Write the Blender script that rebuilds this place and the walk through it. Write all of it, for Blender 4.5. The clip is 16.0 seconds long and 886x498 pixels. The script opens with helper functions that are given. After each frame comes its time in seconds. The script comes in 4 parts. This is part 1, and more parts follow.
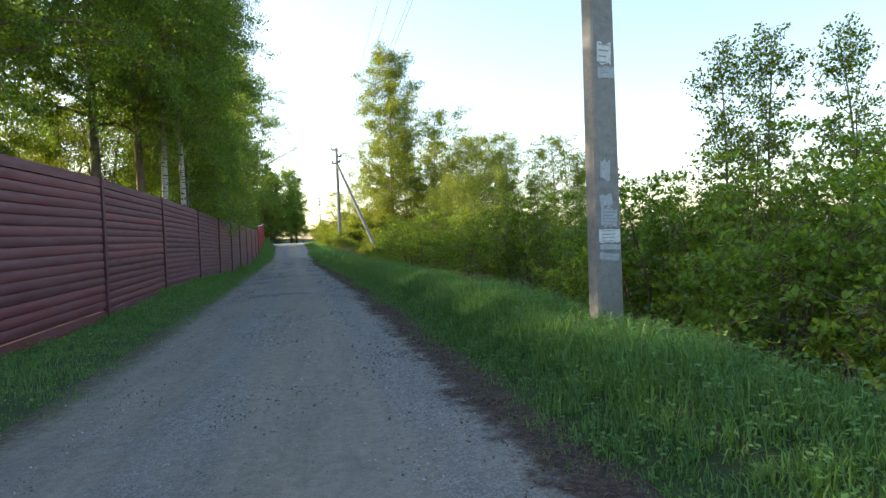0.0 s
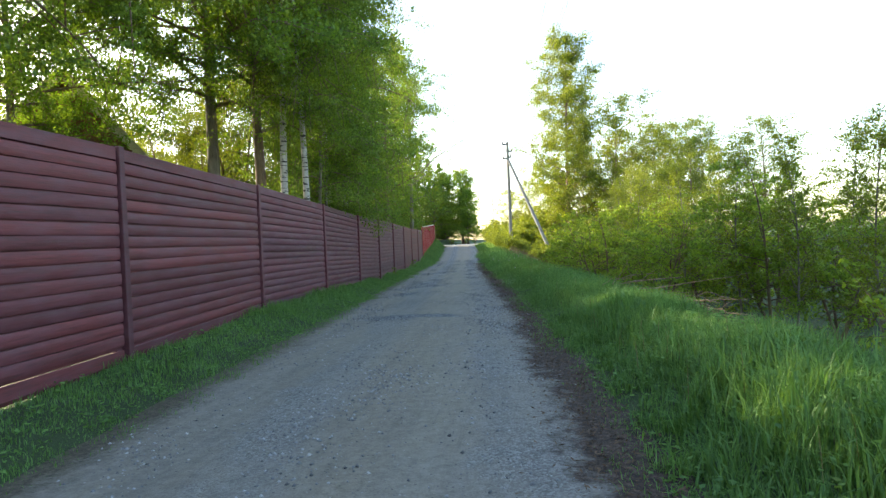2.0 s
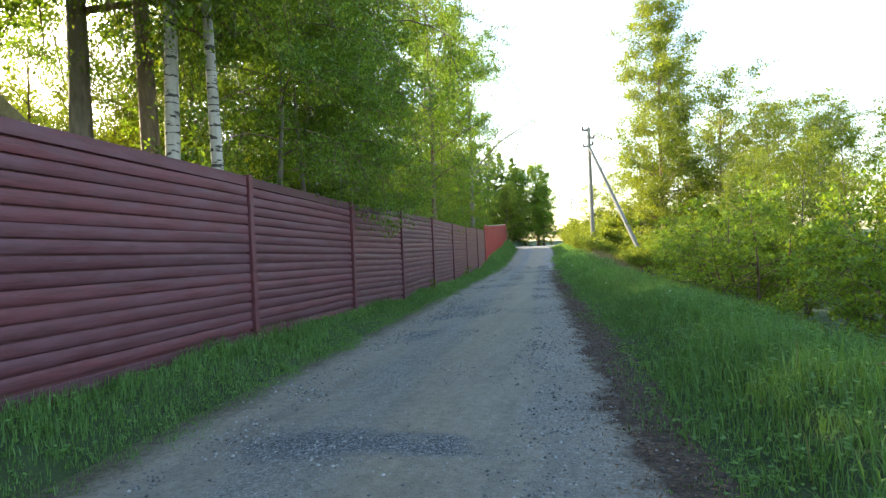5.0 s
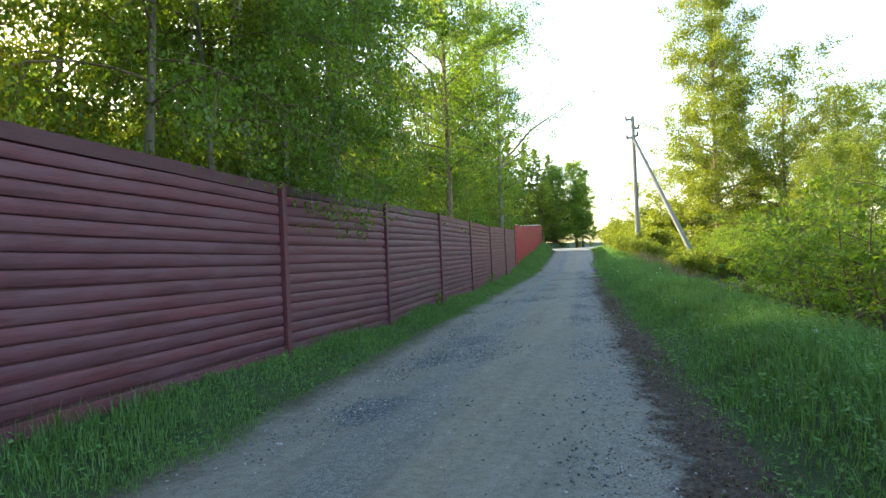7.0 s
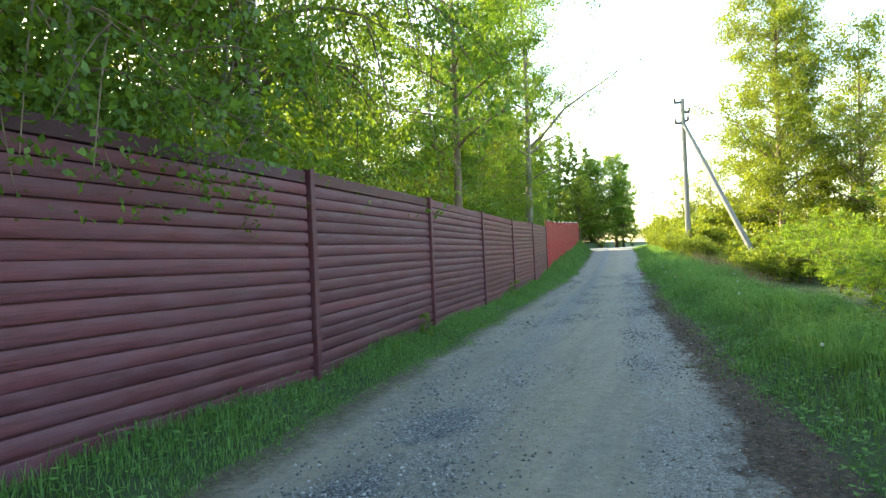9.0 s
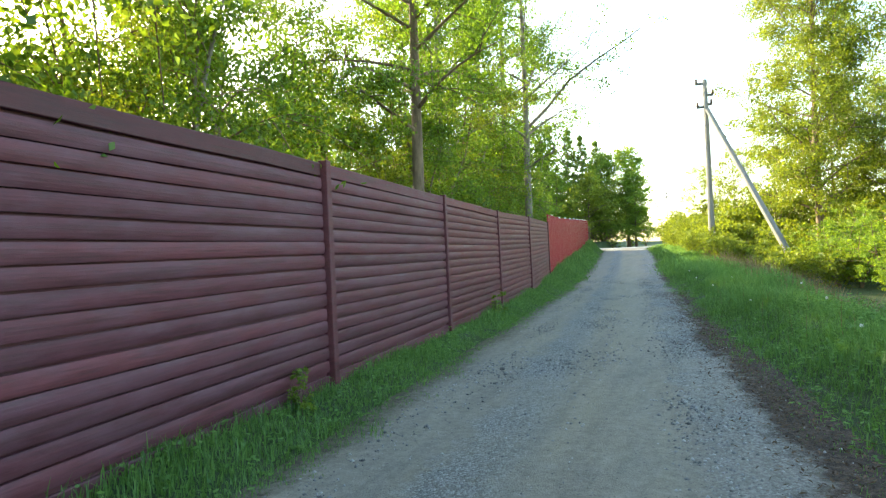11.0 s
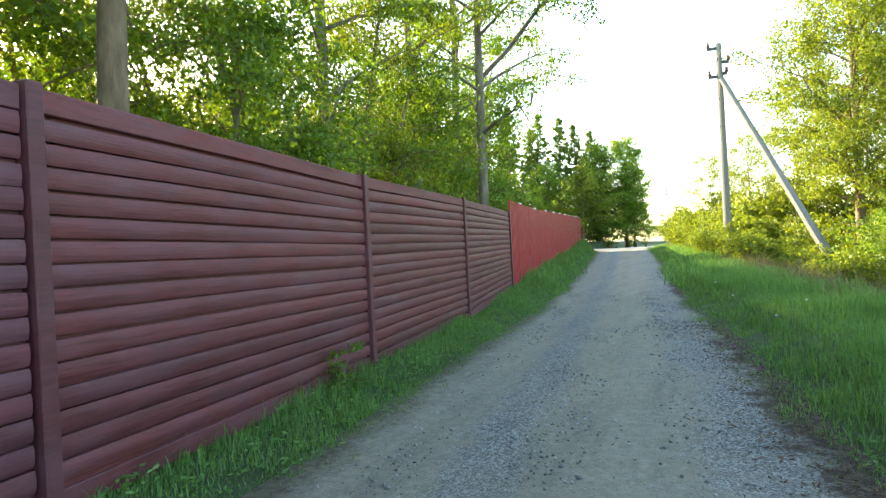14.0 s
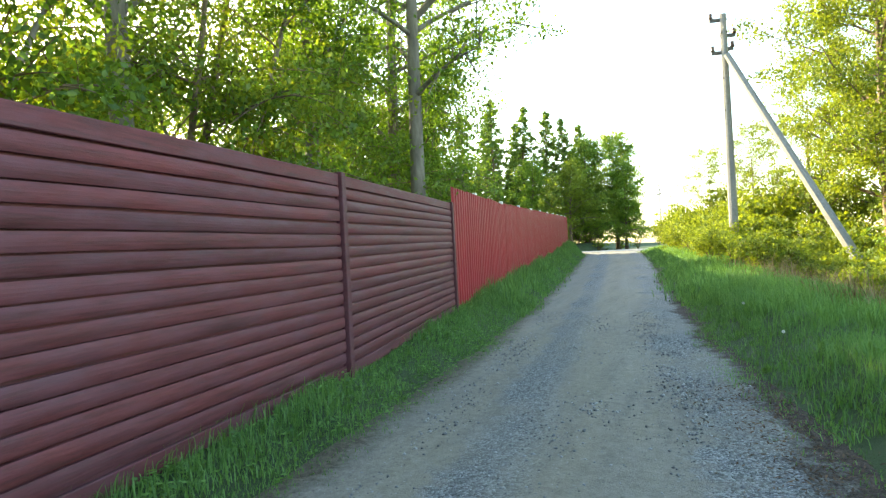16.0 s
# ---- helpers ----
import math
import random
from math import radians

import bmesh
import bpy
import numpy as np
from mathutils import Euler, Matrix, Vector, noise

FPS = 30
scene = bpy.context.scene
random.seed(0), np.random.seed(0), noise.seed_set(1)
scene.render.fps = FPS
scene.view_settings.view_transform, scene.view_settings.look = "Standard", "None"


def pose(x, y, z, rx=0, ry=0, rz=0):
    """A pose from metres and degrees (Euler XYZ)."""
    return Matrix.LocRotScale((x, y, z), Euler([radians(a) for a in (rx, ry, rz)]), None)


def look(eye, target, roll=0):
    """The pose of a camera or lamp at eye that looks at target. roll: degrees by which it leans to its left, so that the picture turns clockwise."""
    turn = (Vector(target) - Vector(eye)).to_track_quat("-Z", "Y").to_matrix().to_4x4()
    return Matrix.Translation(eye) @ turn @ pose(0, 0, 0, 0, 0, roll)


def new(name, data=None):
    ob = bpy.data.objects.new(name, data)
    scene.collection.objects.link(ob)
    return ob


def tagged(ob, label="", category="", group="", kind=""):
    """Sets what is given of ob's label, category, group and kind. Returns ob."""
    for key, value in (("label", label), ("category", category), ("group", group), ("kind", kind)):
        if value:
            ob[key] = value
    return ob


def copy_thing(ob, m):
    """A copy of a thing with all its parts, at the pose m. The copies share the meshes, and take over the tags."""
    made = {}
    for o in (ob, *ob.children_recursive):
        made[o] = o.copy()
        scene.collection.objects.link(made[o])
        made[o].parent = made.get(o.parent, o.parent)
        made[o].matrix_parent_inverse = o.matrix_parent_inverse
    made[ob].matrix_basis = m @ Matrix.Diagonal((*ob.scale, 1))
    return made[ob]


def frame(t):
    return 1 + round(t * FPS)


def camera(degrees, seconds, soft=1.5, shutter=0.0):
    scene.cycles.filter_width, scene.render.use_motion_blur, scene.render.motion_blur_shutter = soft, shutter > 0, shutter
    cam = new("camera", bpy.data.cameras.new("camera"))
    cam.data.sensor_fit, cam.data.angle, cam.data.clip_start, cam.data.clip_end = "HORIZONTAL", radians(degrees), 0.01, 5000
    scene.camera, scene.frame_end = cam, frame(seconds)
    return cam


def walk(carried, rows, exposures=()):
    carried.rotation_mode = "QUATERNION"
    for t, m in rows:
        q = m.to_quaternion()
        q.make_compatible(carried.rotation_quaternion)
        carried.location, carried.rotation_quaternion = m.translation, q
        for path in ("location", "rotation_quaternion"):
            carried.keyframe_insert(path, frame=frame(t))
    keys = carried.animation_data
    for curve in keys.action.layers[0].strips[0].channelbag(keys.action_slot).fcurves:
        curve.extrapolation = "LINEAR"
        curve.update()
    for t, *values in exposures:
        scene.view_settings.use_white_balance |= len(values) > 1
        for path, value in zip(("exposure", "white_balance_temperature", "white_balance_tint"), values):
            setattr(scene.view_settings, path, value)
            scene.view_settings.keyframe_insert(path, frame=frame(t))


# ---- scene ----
cam = camera(70.8, 16.0, soft=1.35)
METRES, EYE, TILT, LEAN, TURN = 36.0, 1.35, 0.95, 0.0, -7.6
ROWS = [
    (0.0, 0.0, 0.0, 0.0, -0.08, -2.22, 2.18),
    (0.5, -0.0004, 0.0318, -0.0012, 5.52, -1.91, 2.44),
    (1.0, -0.003, 0.0649, -0.0016, 9.87, -1.75, 2.53),
    (1.5, -0.0075, 0.0996, -0.0026, 13.4, -1.57, 2.68),
    (2.0, -0.0117, 0.1339, -0.0028, 15.89, -1.48, 2.65),
    (2.5, -0.017, 0.1674, -0.0038, 17.91, -1.33, 2.74),
    (3.0, -0.0225, 0.1999, -0.0037, 19.04, -1.26, 2.76),
    (3.5, -0.0307, 0.2318, -0.0047, 20.42, -1.13, 2.85),
    (4.0, -0.0373, 0.2647, -0.0047, 21.28, -1.11, 2.86),
    (6.5, -0.0717, 0.4106, -0.0068, 25.41, -0.75, 3.02),
    (7.0, -0.0798, 0.4393, -0.0068, 26.38, -0.67, 3.08),
    (7.5, -0.0895, 0.4699, -0.0076, 28.33, -0.59, 3.08),
    (8.0, -0.0975, 0.4986, -0.0081, 28.57, -0.58, 3.1),
    (8.5, -0.1076, 0.528, -0.0088, 29.28, -0.54, 3.07),
    (9.0, -0.1166, 0.5573, -0.0094, 29.66, -0.51, 3.12),
    (11.5, -0.1608, 0.7023, -0.0125, 30.67, -0.43, 3.22),
    (12.0, -0.1693, 0.7318, -0.0135, 30.74, -0.39, 3.24),
    (12.5, -0.1766, 0.7625, -0.0139, 30.65, -0.42, 3.27),
    (13.0, -0.1836, 0.793, -0.0147, 30.53, -0.38, 3.3),
    (13.5, -0.1893, 0.8237, -0.015, 30.41, -0.39, 3.33),
    (14.0, -0.196, 0.8534, -0.0157, 30.39, -0.39, 3.34),
    (14.5, -0.202, 0.8842, -0.0158, 30.3, -0.36, 3.39),
    (15.0, -0.2093, 0.914, -0.0161, 30.34, -0.35, 3.33),
    (15.5, -0.216, 0.9421, -0.0159, 29.71, -0.35, 3.34),
    (16.0, -0.2241, 0.971, -0.0163, 29.67, -0.32, 3.33),
]
walk(cam, [(t, pose(0, 0, EYE, TILT, LEAN, TURN) @ pose(METRES * x, METRES * y, METRES * z, 90 + pitch, roll, yaw)) for t, x, y, z, yaw, pitch, roll in ROWS],
     exposures=[(0.0, 1.59, 6800, 10), (1.0, 1.88, 6850, 9), (3.5, 2.27, 7150, 7), (7.0, 2.29, 6950, 5), (7.5, 2.46, 7080, 3), (8.0, 2.55, 7150, 1), (9.0, 2.57, 7250, 0), (16.0, 2.6, 7400, 0)])

# ---- light ----
SUN = Vector((-0.86, 0.42, 0.345)).normalized()
world = bpy.data.worlds.new("sky")
scene.world = world
world.use_nodes = True
wn = world.node_tree
sky = wn.nodes.new("ShaderNodeTexSky")
sky.sky_type = "NISHITA"
sky.sun_disc = False
sky.sun_elevation = math.asin(SUN.z)
sky.sun_rotation = math.atan2(SUN.x, SUN.y)
sky.dust_density = 1.3
sky.ozone_density = 1.0
wn.nodes["Background"].inputs["Strength"].default_value = 0.15
wn.links.new(sky.outputs["Color"], wn.nodes["Background"].inputs["Color"])
sun = new("sun", bpy.data.lights.new("sun", "SUN"))
sun.data.energy = 3.8
sun.data.angle = radians(0.6)
sun.data.color = (1.0, 0.86, 0.62)
sun.matrix_world = look((0, 0, 40), Vector((0, 0, 40)) - SUN)

# ---- materials ----


def material(name, rough=0.8, metal=0.0):
    m = bpy.data.materials.new(name)
    m.use_nodes = True
    b = m.node_tree.nodes["Principled BSDF"]
    b.inputs["Roughness"].default_value = rough
    b.inputs["Metallic"].default_value = metal
    return m, m.node_tree, b


def node(nt, kind, **values):
    n = nt.nodes.new(kind)
    for key, value in values.items():
        n.inputs[key].default_value = value
    return n


def noise_tex(nt, scale, detail=5.0, rough=0.6, stretch=None, coords="Object"):
    tc = nt.nodes.new("ShaderNodeTexCoord")
    out = tc.outputs[coords]
    if stretch:
        mp = nt.nodes.new("ShaderNodeMapping")
        mp.inputs["Scale"].default_value = stretch
        nt.links.new(out, mp.inputs["Vector"])
        out = mp.outputs["Vector"]
    n = nt.nodes.new("ShaderNodeTexNoise")
    n.inputs["Scale"].default_value = scale
    n.inputs["Detail"].default_value = detail
    n.inputs["Roughness"].default_value = rough
    nt.links.new(out, n.inputs["Vector"])
    return n


def ramp(nt, fac, stops):
    r = nt.nodes.new("ShaderNodeValToRGB")
    e = r.color_ramp.elements
    while len(e) < len(stops):
        e.new(0.5)
    for k, (p, c) in enumerate(stops):
        e[k].position = p
        e[k].color = (*c, 1)
    nt.links.new(fac, r.inputs["Fac"])
    return r.outputs["Color"]


def mixed(nt, fac, a, b, mode="MIX"):
    m = nt.nodes.new("ShaderNodeMix")
    m.data_type = "RGBA"
    m.blend_type = mode
    for sock, v in ((m.inputs[0], fac), (m.inputs[6], a), (m.inputs[7], b)):
        if isinstance(v, bpy.types.NodeSocket):
            nt.links.new(v, sock)
        elif isinstance(v, (int, float)):
            sock.default_value = v
        else:
            sock.default_value = (*v, 1)
    return m.outputs[2]


def bump(nt, b, height, strength=0.5, distance=0.01):
    n = nt.nodes.new("ShaderNodeBump")
    n.inputs["Strength"].default_value = strength
    n.inputs["Distance"].default_value = distance
    nt.links.new(height, n.inputs["Height"])
    nt.links.new(n.outputs["Normal"], b.inputs["Normal"])


def math_node(nt, op, a, b=0.0):
    m = nt.nodes.new("ShaderNodeMath")
    m.operation = op
    for sock, v in ((m.inputs[0], a), (m.inputs[1], b)):
        if isinstance(v, bpy.types.NodeSocket):
            nt.links.new(v, sock)
        else:
            sock.default_value = v
    return m.outputs[0]


def leaf_material(name, dark, light, through_colour, share=0.45):
    m = bpy.data.materials.new(name)
    m.use_nodes = True
    nt = m.node_tree
    nt.nodes.remove(nt.nodes["Principled BSDF"])
    g = nt.nodes.new("ShaderNodeNewGeometry")
    n = noise_tex(nt, 0.5, 2.0)
    f = math_node(nt, "ADD", math_node(nt, "MULTIPLY", g.outputs["Random Per Island"], 0.6), math_node(nt, "MULTIPLY", n.outputs["Fac"], 0.5))
    c = ramp(nt, f, [(0.1, dark), (0.9, light)])
    d = nt.nodes.new("ShaderNodeBsdfDiffuse")
    t = nt.nodes.new("ShaderNodeBsdfTranslucent")
    gl = nt.nodes.new("ShaderNodeBsdfGlossy")
    gl.inputs["Roughness"].default_value = 0.5
    gl.inputs["Color"].default_value = (0.8, 0.85, 0.8, 1)
    nt.links.new(c, d.inputs["Color"])
    nt.links.new(ramp(nt, f, [(0.15, [v * 0.35 for v in through_colour]), (0.85, through_colour)]), t.inputs["Color"])
    mix = nt.nodes.new("ShaderNodeMixShader")
    mix.inputs[0].default_value = share
    nt.links.new(d.outputs[0], mix.inputs[1])
    nt.links.new(t.outputs[0], mix.inputs[2])
    mix2 = nt.nodes.new("ShaderNodeMixShader")
    mix2.inputs[0].default_value = 0.03
    nt.links.new(mix.outputs[0], mix2.inputs[1])
    nt.links.new(gl.outputs[0], mix2.inputs[2])
    nt.links.new(mix2.outputs[0], nt.nodes["Material Output"].inputs["Surface"])
    return m


LEAF_BIRCH = leaf_material("birch_leaf", (0.040, 0.10, 0.014), (0.13, 0.20, 0.022), (0.35, 0.49, 0.03), 0.48)
LEAF_ASH = leaf_material("dark_leaf", (0.040, 0.105, 0.024), (0.13, 0.215, 0.034), (0.34, 0.52, 0.03), 0.46)
LEAF_BUSH = leaf_material("bush_leaf", (0.055, 0.145, 0.022), (0.19, 0.31, 0.036), (0.42, 0.57, 0.035), 0.48)
LEAF_YELLOW = leaf_material("sunny_leaf", (0.085, 0.145, 0.016), (0.175, 0.245, 0.026), (0.40, 0.46, 0.028), 0.46)
NEEDLE = leaf_material("needle", (0.046, 0.112, 0.028), (0.14, 0.23, 0.038), (0.30, 0.44, 0.04), 0.4)
GRASS = leaf_material("grass_blade", (0.048, 0.145, 0.042), (0.17, 0.325, 0.095), (0.28, 0.50, 0.07), 0.38)
DRY = leaf_material("dry_stalk", (0.13, 0.085, 0.045), (0.32, 0.24, 0.12), (0.3, 0.2, 0.08), 0.2)


def bark_material(name, c1, c2, scale=9.0, birch=False):
    m, nt, b = material(name, 0.9)
    n = noise_tex(nt, scale, 6.0, 0.65, (1, 1, 0.25))
    c = ramp(nt, n.outputs["Fac"], [(0.3, c1), (0.7, c2)])
    if birch:
        n2 = noise_tex(nt, 5.0, 3.0, 0.6, (1, 1, 4.0))
        mask = ramp(nt, n2.outputs["Fac"], [(0.54, (0, 0, 0)), (0.6, (1, 1, 1))])
        c = mixed(nt, mask, c, (0.05, 0.045, 0.04))
    nt.links.new(c, b.inputs["Base Color"])
    bump(nt, b, n.outputs["Fac"], 0.6, 0.02)
    return m


BARK = bark_material("grey_bark", (0.09, 0.075, 0.06), (0.24, 0.21, 0.17))
BARK_BROWN = bark_material("brown_bark", (0.08, 0.055, 0.035), (0.24, 0.17, 0.11))
BARK_BIRCH = bark_material("birch_bark", (0.24, 0.22, 0.19), (0.46, 0.43, 0.39), 6.0, True)


def shifted_noise(nt, scale, detail, rough, stretch):
    """Noise that starts elsewhere on each object."""
    oi = nt.nodes.new("ShaderNodeObjectInfo")
    n = noise_tex(nt, scale, detail, rough, stretch)
    mp = n.inputs["Vector"].links[0].from_node
    cx = nt.nodes.new("ShaderNodeCombineXYZ")
    nt.links.new(math_node(nt, "MULTIPLY", oi.outputs["Random"], 53.0), cx.inputs[0])
    nt.links.new(math_node(nt, "MULTIPLY", oi.outputs["Random"], 31.0), cx.inputs[1])
    nt.links.new(cx.outputs[0], mp.inputs["Location"])
    return n, oi


def wood_paint(name, tones, fading):
    m, nt, b = material(name, 0.55)
    grain, oi = shifted_noise(nt, 3.0, 8.0, 0.7, (14, 1.0, 14))
    wear, _ = shifted_noise(nt, 1.3, 6.0, 0.65, (3, 1.3, 4))
    dark, _ = shifted_noise(nt, 2.2, 5.0, 0.6, (2, 0.5, 5))
    c = ramp(nt, grain.outputs["Fac"], list(zip((0.3, 0.5, 0.75), tones)))
    tone = ramp(nt, oi.outputs["Random"], [(0.0, (0.70, 0.66, 0.74)), (0.25, (0.90, 0.88, 0.95)), (0.7, (1, 1, 1)), (1.0, (1.18, 1.08, 1.08))])
    c = mixed(nt, 1.0, c, tone, "MULTIPLY")
    fade = ramp(nt, wear.outputs["Fac"], [(0.42, (0, 0, 0)), (0.66, (fading, fading, fading))])
    c = mixed(nt, fade, c, (0.140, 0.068, 0.092))
    stain = ramp(nt, dark.outputs["Fac"], [(0.52, (0, 0, 0)), (0.74, (0.75, 0.75, 0.75))])
    c = mixed(nt, stain, c, (0.055, 0.018, 0.022))
    nt.links.new(c, b.inputs["Base Color"])
    nt.links.new(ramp(nt, grain.outputs["Fac"], [(0.3, (0.4, 0.4, 0.4)), (0.7, (0.75, 0.75, 0.75))]), b.inputs["Roughness"])
    b.inputs["Specular IOR Level"].default_value = 0.4
    bump(nt, b, grain.outputs["Fac"], 0.5, 0.005)
    return m


PAINT = wood_paint("maroon_painted_wood", ((0.072, 0.0165, 0.020), (0.140, 0.0325, 0.038), (0.198, 0.056, 0.062)), 0.45)
PAINT_FADED = wood_paint("faded_maroon_wood", ((0.066, 0.018, 0.025), (0.125, 0.034, 0.045), (0.18, 0.058, 0.071)), 0.6)
PAINT_POST = wood_paint("dark_maroon_post_paint", ((0.056, 0.014, 0.019), (0.105, 0.027, 0.034), (0.15, 0.046, 0.055)), 0.35)
# Deeper maroon, used for the top boards of panels between y 18 and 27.
PAINT_DARK = wood_paint("dark_maroon_top_wood", ((0.038, 0.010, 0.013), (0.070, 0.019, 0.024), (0.105, 0.034, 0.040)), 0.1)


def red_metal():
    m, nt, b = material("red_coated_sheet_metal", 0.5)
    n = noise_tex(nt, 2.0, 5.0, 0.6, (1, 1, 0.4))
    nt.links.new(ramp(nt, n.outputs["Fac"], [(0.3, (0.24, 0.009, 0.017)), (0.7, (0.33, 0.014, 0.026))]), b.inputs["Base Color"])
    b.inputs["Specular IOR Level"].default_value = 0.3
    return m


RED = red_metal()


def concrete():
    m, nt, b = material("pole_concrete", 0.9)
    n = noise_tex(nt, 14.0, 8.0, 0.7)
    s = noise_tex(nt, 2.0, 4.0, 0.6, (1, 1, 0.25))
    c = ramp(nt, n.outputs["Fac"], [(0.25, (0.17, 0.165, 0.16)), (0.75, (0.31, 0.30, 0.29))])
    c = mixed(nt, ramp(nt, s.outputs["Fac"], [(0.45, (0, 0, 0)), (0.7, (0.6, 0.6, 0.6))]), c, (0.22, 0.20, 0.17))
    nt.links.new(c, b.inputs["Base Color"])
    bump(nt, b, n.outputs["Fac"], 0.5, 0.01)
    return m


CONCRETE = concrete()


def plain(name, c1, c2, rough=0.7, scale=8.0, metal=0.0):
    m, nt, b = material(name, rough, metal)
    n = noise_tex(nt, scale, 5.0)
    nt.links.new(ramp(nt, n.outputs["Fac"], [(0.3, c1), (0.7, c2)]), b.inputs["Base Color"])
    bump(nt, b, n.outputs["Fac"], 0.2, 0.005)
    return m


STEEL = plain("dark_steel", (0.05, 0.045, 0.04), (0.12, 0.1, 0.09), 0.6)
CERAMIC = plain("brown_ceramic", (0.06, 0.03, 0.02), (0.1, 0.05, 0.03), 0.3)
PAPER = plain("weathered_paper", (0.55, 0.55, 0.54), (0.78, 0.78, 0.77), 0.9, 20)
PAPER_TORN = plain("torn_grey_paper", (0.32, 0.34, 0.37), (0.5, 0.52, 0.55), 0.9, 25)
INK = plain("faded_ink", (0.26, 0.28, 0.33), (0.36, 0.38, 0.42), 0.9)
WIRE = plain("aluminium_wire", (0.16, 0.16, 0.17), (0.25, 0.25, 0.26), 0.5)
WHITE_CAP = plain("white_plastic", (0.7, 0.7, 0.68), (0.82, 0.82, 0.8), 0.5)
HOUSE_WOOD = plain("brown_timber_cladding", (0.13, 0.055, 0.03), (0.22, 0.105, 0.06), 0.7, 6)
FASCIA = plain("pale_fascia", (0.3, 0.27, 0.22), (0.5, 0.46, 0.4), 0.8, 12)
ROOF = plain("dark_roofing", (0.07, 0.06, 0.055), (0.13, 0.11, 0.10), 0.8, 6)


def stone_material():
    m, nt, b = material("gravel_stone", 0.9)
    g = nt.nodes.new("ShaderNodeNewGeometry")
    nt.links.new(ramp(nt, g.outputs["Random Per Island"], [(0.0, (0.10, 0.102, 0.11)), (0.5, (0.21, 0.22, 0.235)), (1.0, (0.46, 0.46, 0.465))]), b.inputs["Base Color"])
    return m


STONE_GREY = stone_material()


def road_material():
    m, nt, b = material("gravel_road_surface", 0.95)
    at = nt.nodes.new("ShaderNodeAttribute")
    at.attribute_name = "across"
    u = at.outputs["Fac"]
    big = noise_tex(nt, 0.55, 4.0, 0.6)
    mid = noise_tex(nt, 4.0, 6.0, 0.7)
    fine = noise_tex(nt, 60.0, 4.0, 0.7)
    vor = nt.nodes.new("ShaderNodeTexVoronoi")
    vor.inputs["Scale"].default_value = 70.0
    tc = nt.nodes.new("ShaderNodeTexCoord")
    nt.links.new(tc.outputs["Object"], vor.inputs["Vector"])
    wob = math_node(nt, "ADD", u, math_node(nt, "MULTIPLY", math_node(nt, "SUBTRACT", big.outputs["Fac"], 0.5), 0.16))
    wob = math_node(nt, "ADD", wob, math_node(nt, "MULTIPLY", math_node(nt, "SUBTRACT", mid.outputs["Fac"], 0.5), 0.10))
    tracks = ramp(nt, wob, [(0.0, (0.25, 0.25, 0.25)), (0.12, (0.1, 0.1, 0.1)), (0.24, (0.15, 0.15, 0.15)), (0.33, (0.68, 0.68, 0.68)), (0.41, (0.6, 0.6, 0.6)), (0.5, (0.15, 0.15, 0.15)), (0.64, (0.1, 0.1, 0.1)), (0.72, (0.62, 0.62, 0.62)), (0.86, (0.72, 0.72, 0.72)), (0.95, (0.5, 0.5, 0.5))])
    pebble = ramp(nt, vor.outputs["Color"], [(0.15, (0.055, 0.063, 0.074)), (0.5, (0.185, 0.205, 0.228)), (0.85, (0.44, 0.465, 0.49))])
    packed = ramp(nt, mid.outputs["Fac"], [(0.25, (0.19, 0.173, 0.148)), (0.5, (0.245, 0.223, 0.188)), (0.75, (0.305, 0.278, 0.235))])
    tan = noise_tex(nt, 0.8, 4.0, 0.6, (1.6, 0.35, 1))
    packed = mixed(nt, ramp(nt, tan.outputs["Fac"], [(0.46, (0, 0, 0)), (0.62, (0.8, 0.8, 0.8))]), packed, (0.265, 0.225, 0.16))
    centre = ramp(nt, wob, [(0.40, (0, 0, 0)), (0.52, (0.75, 0.75, 0.75)), (0.64, (0, 0, 0))])
    packed = mixed(nt, centre, packed, (0.255, 0.208, 0.142))
    packed = mixed(nt, 0.4, packed, ramp(nt, fine.outputs["Fac"], [(0.3, (0.12, 0.115, 0.105)), (0.7, (0.38, 0.36, 0.33))]))
    loose = ramp(nt, math_node(nt, "ADD", math_node(nt, "MULTIPLY", tracks, 0.8), math_node(nt, "MULTIPLY", mid.outputs["Fac"], 0.45)), [(0.5, (0.03, 0.03, 0.03)), (1.0, (0.85, 0.85, 0.85))])
    sp = nt.nodes.new("ShaderNodeTexVoronoi")
    sp.inputs["Scale"].default_value = 34.0
    nt.links.new(tc.outputs["Object"], sp.inputs["Vector"])
    blot = noise_tex(nt, 14.0, 5.0, 0.7)
    packed = mixed(nt, 0.28, packed, ramp(nt, blot.outputs["Fac"], [(0.32, (0.08, 0.078, 0.072)), (0.5, (0.235, 0.225, 0.205)), (0.68, (0.40, 0.38, 0.345))]))
    sep = nt.nodes.new("ShaderNodeSeparateColor")
    nt.links.new(sp.outputs["Color"], sep.inputs[0])
    small = math_node(nt, "LESS_THAN", sp.outputs["Distance"], 0.26)
    some = math_node(nt, "GREATER_THAN", sep.outputs[0], 0.78)
    packed = mixed(nt, math_node(nt, "MULTIPLY", math_node(nt, "MULTIPLY", small, some), 0.7), packed, ramp(nt, sep.outputs[1], [(0.2, (0.06, 0.062, 0.068)), (0.6, (0.16, 0.165, 0.175)), (0.95, (0.38, 0.38, 0.38))]))
    streak = noise_tex(nt, 1.0, 7.0, 0.75, (2.6, 0.30, 1))
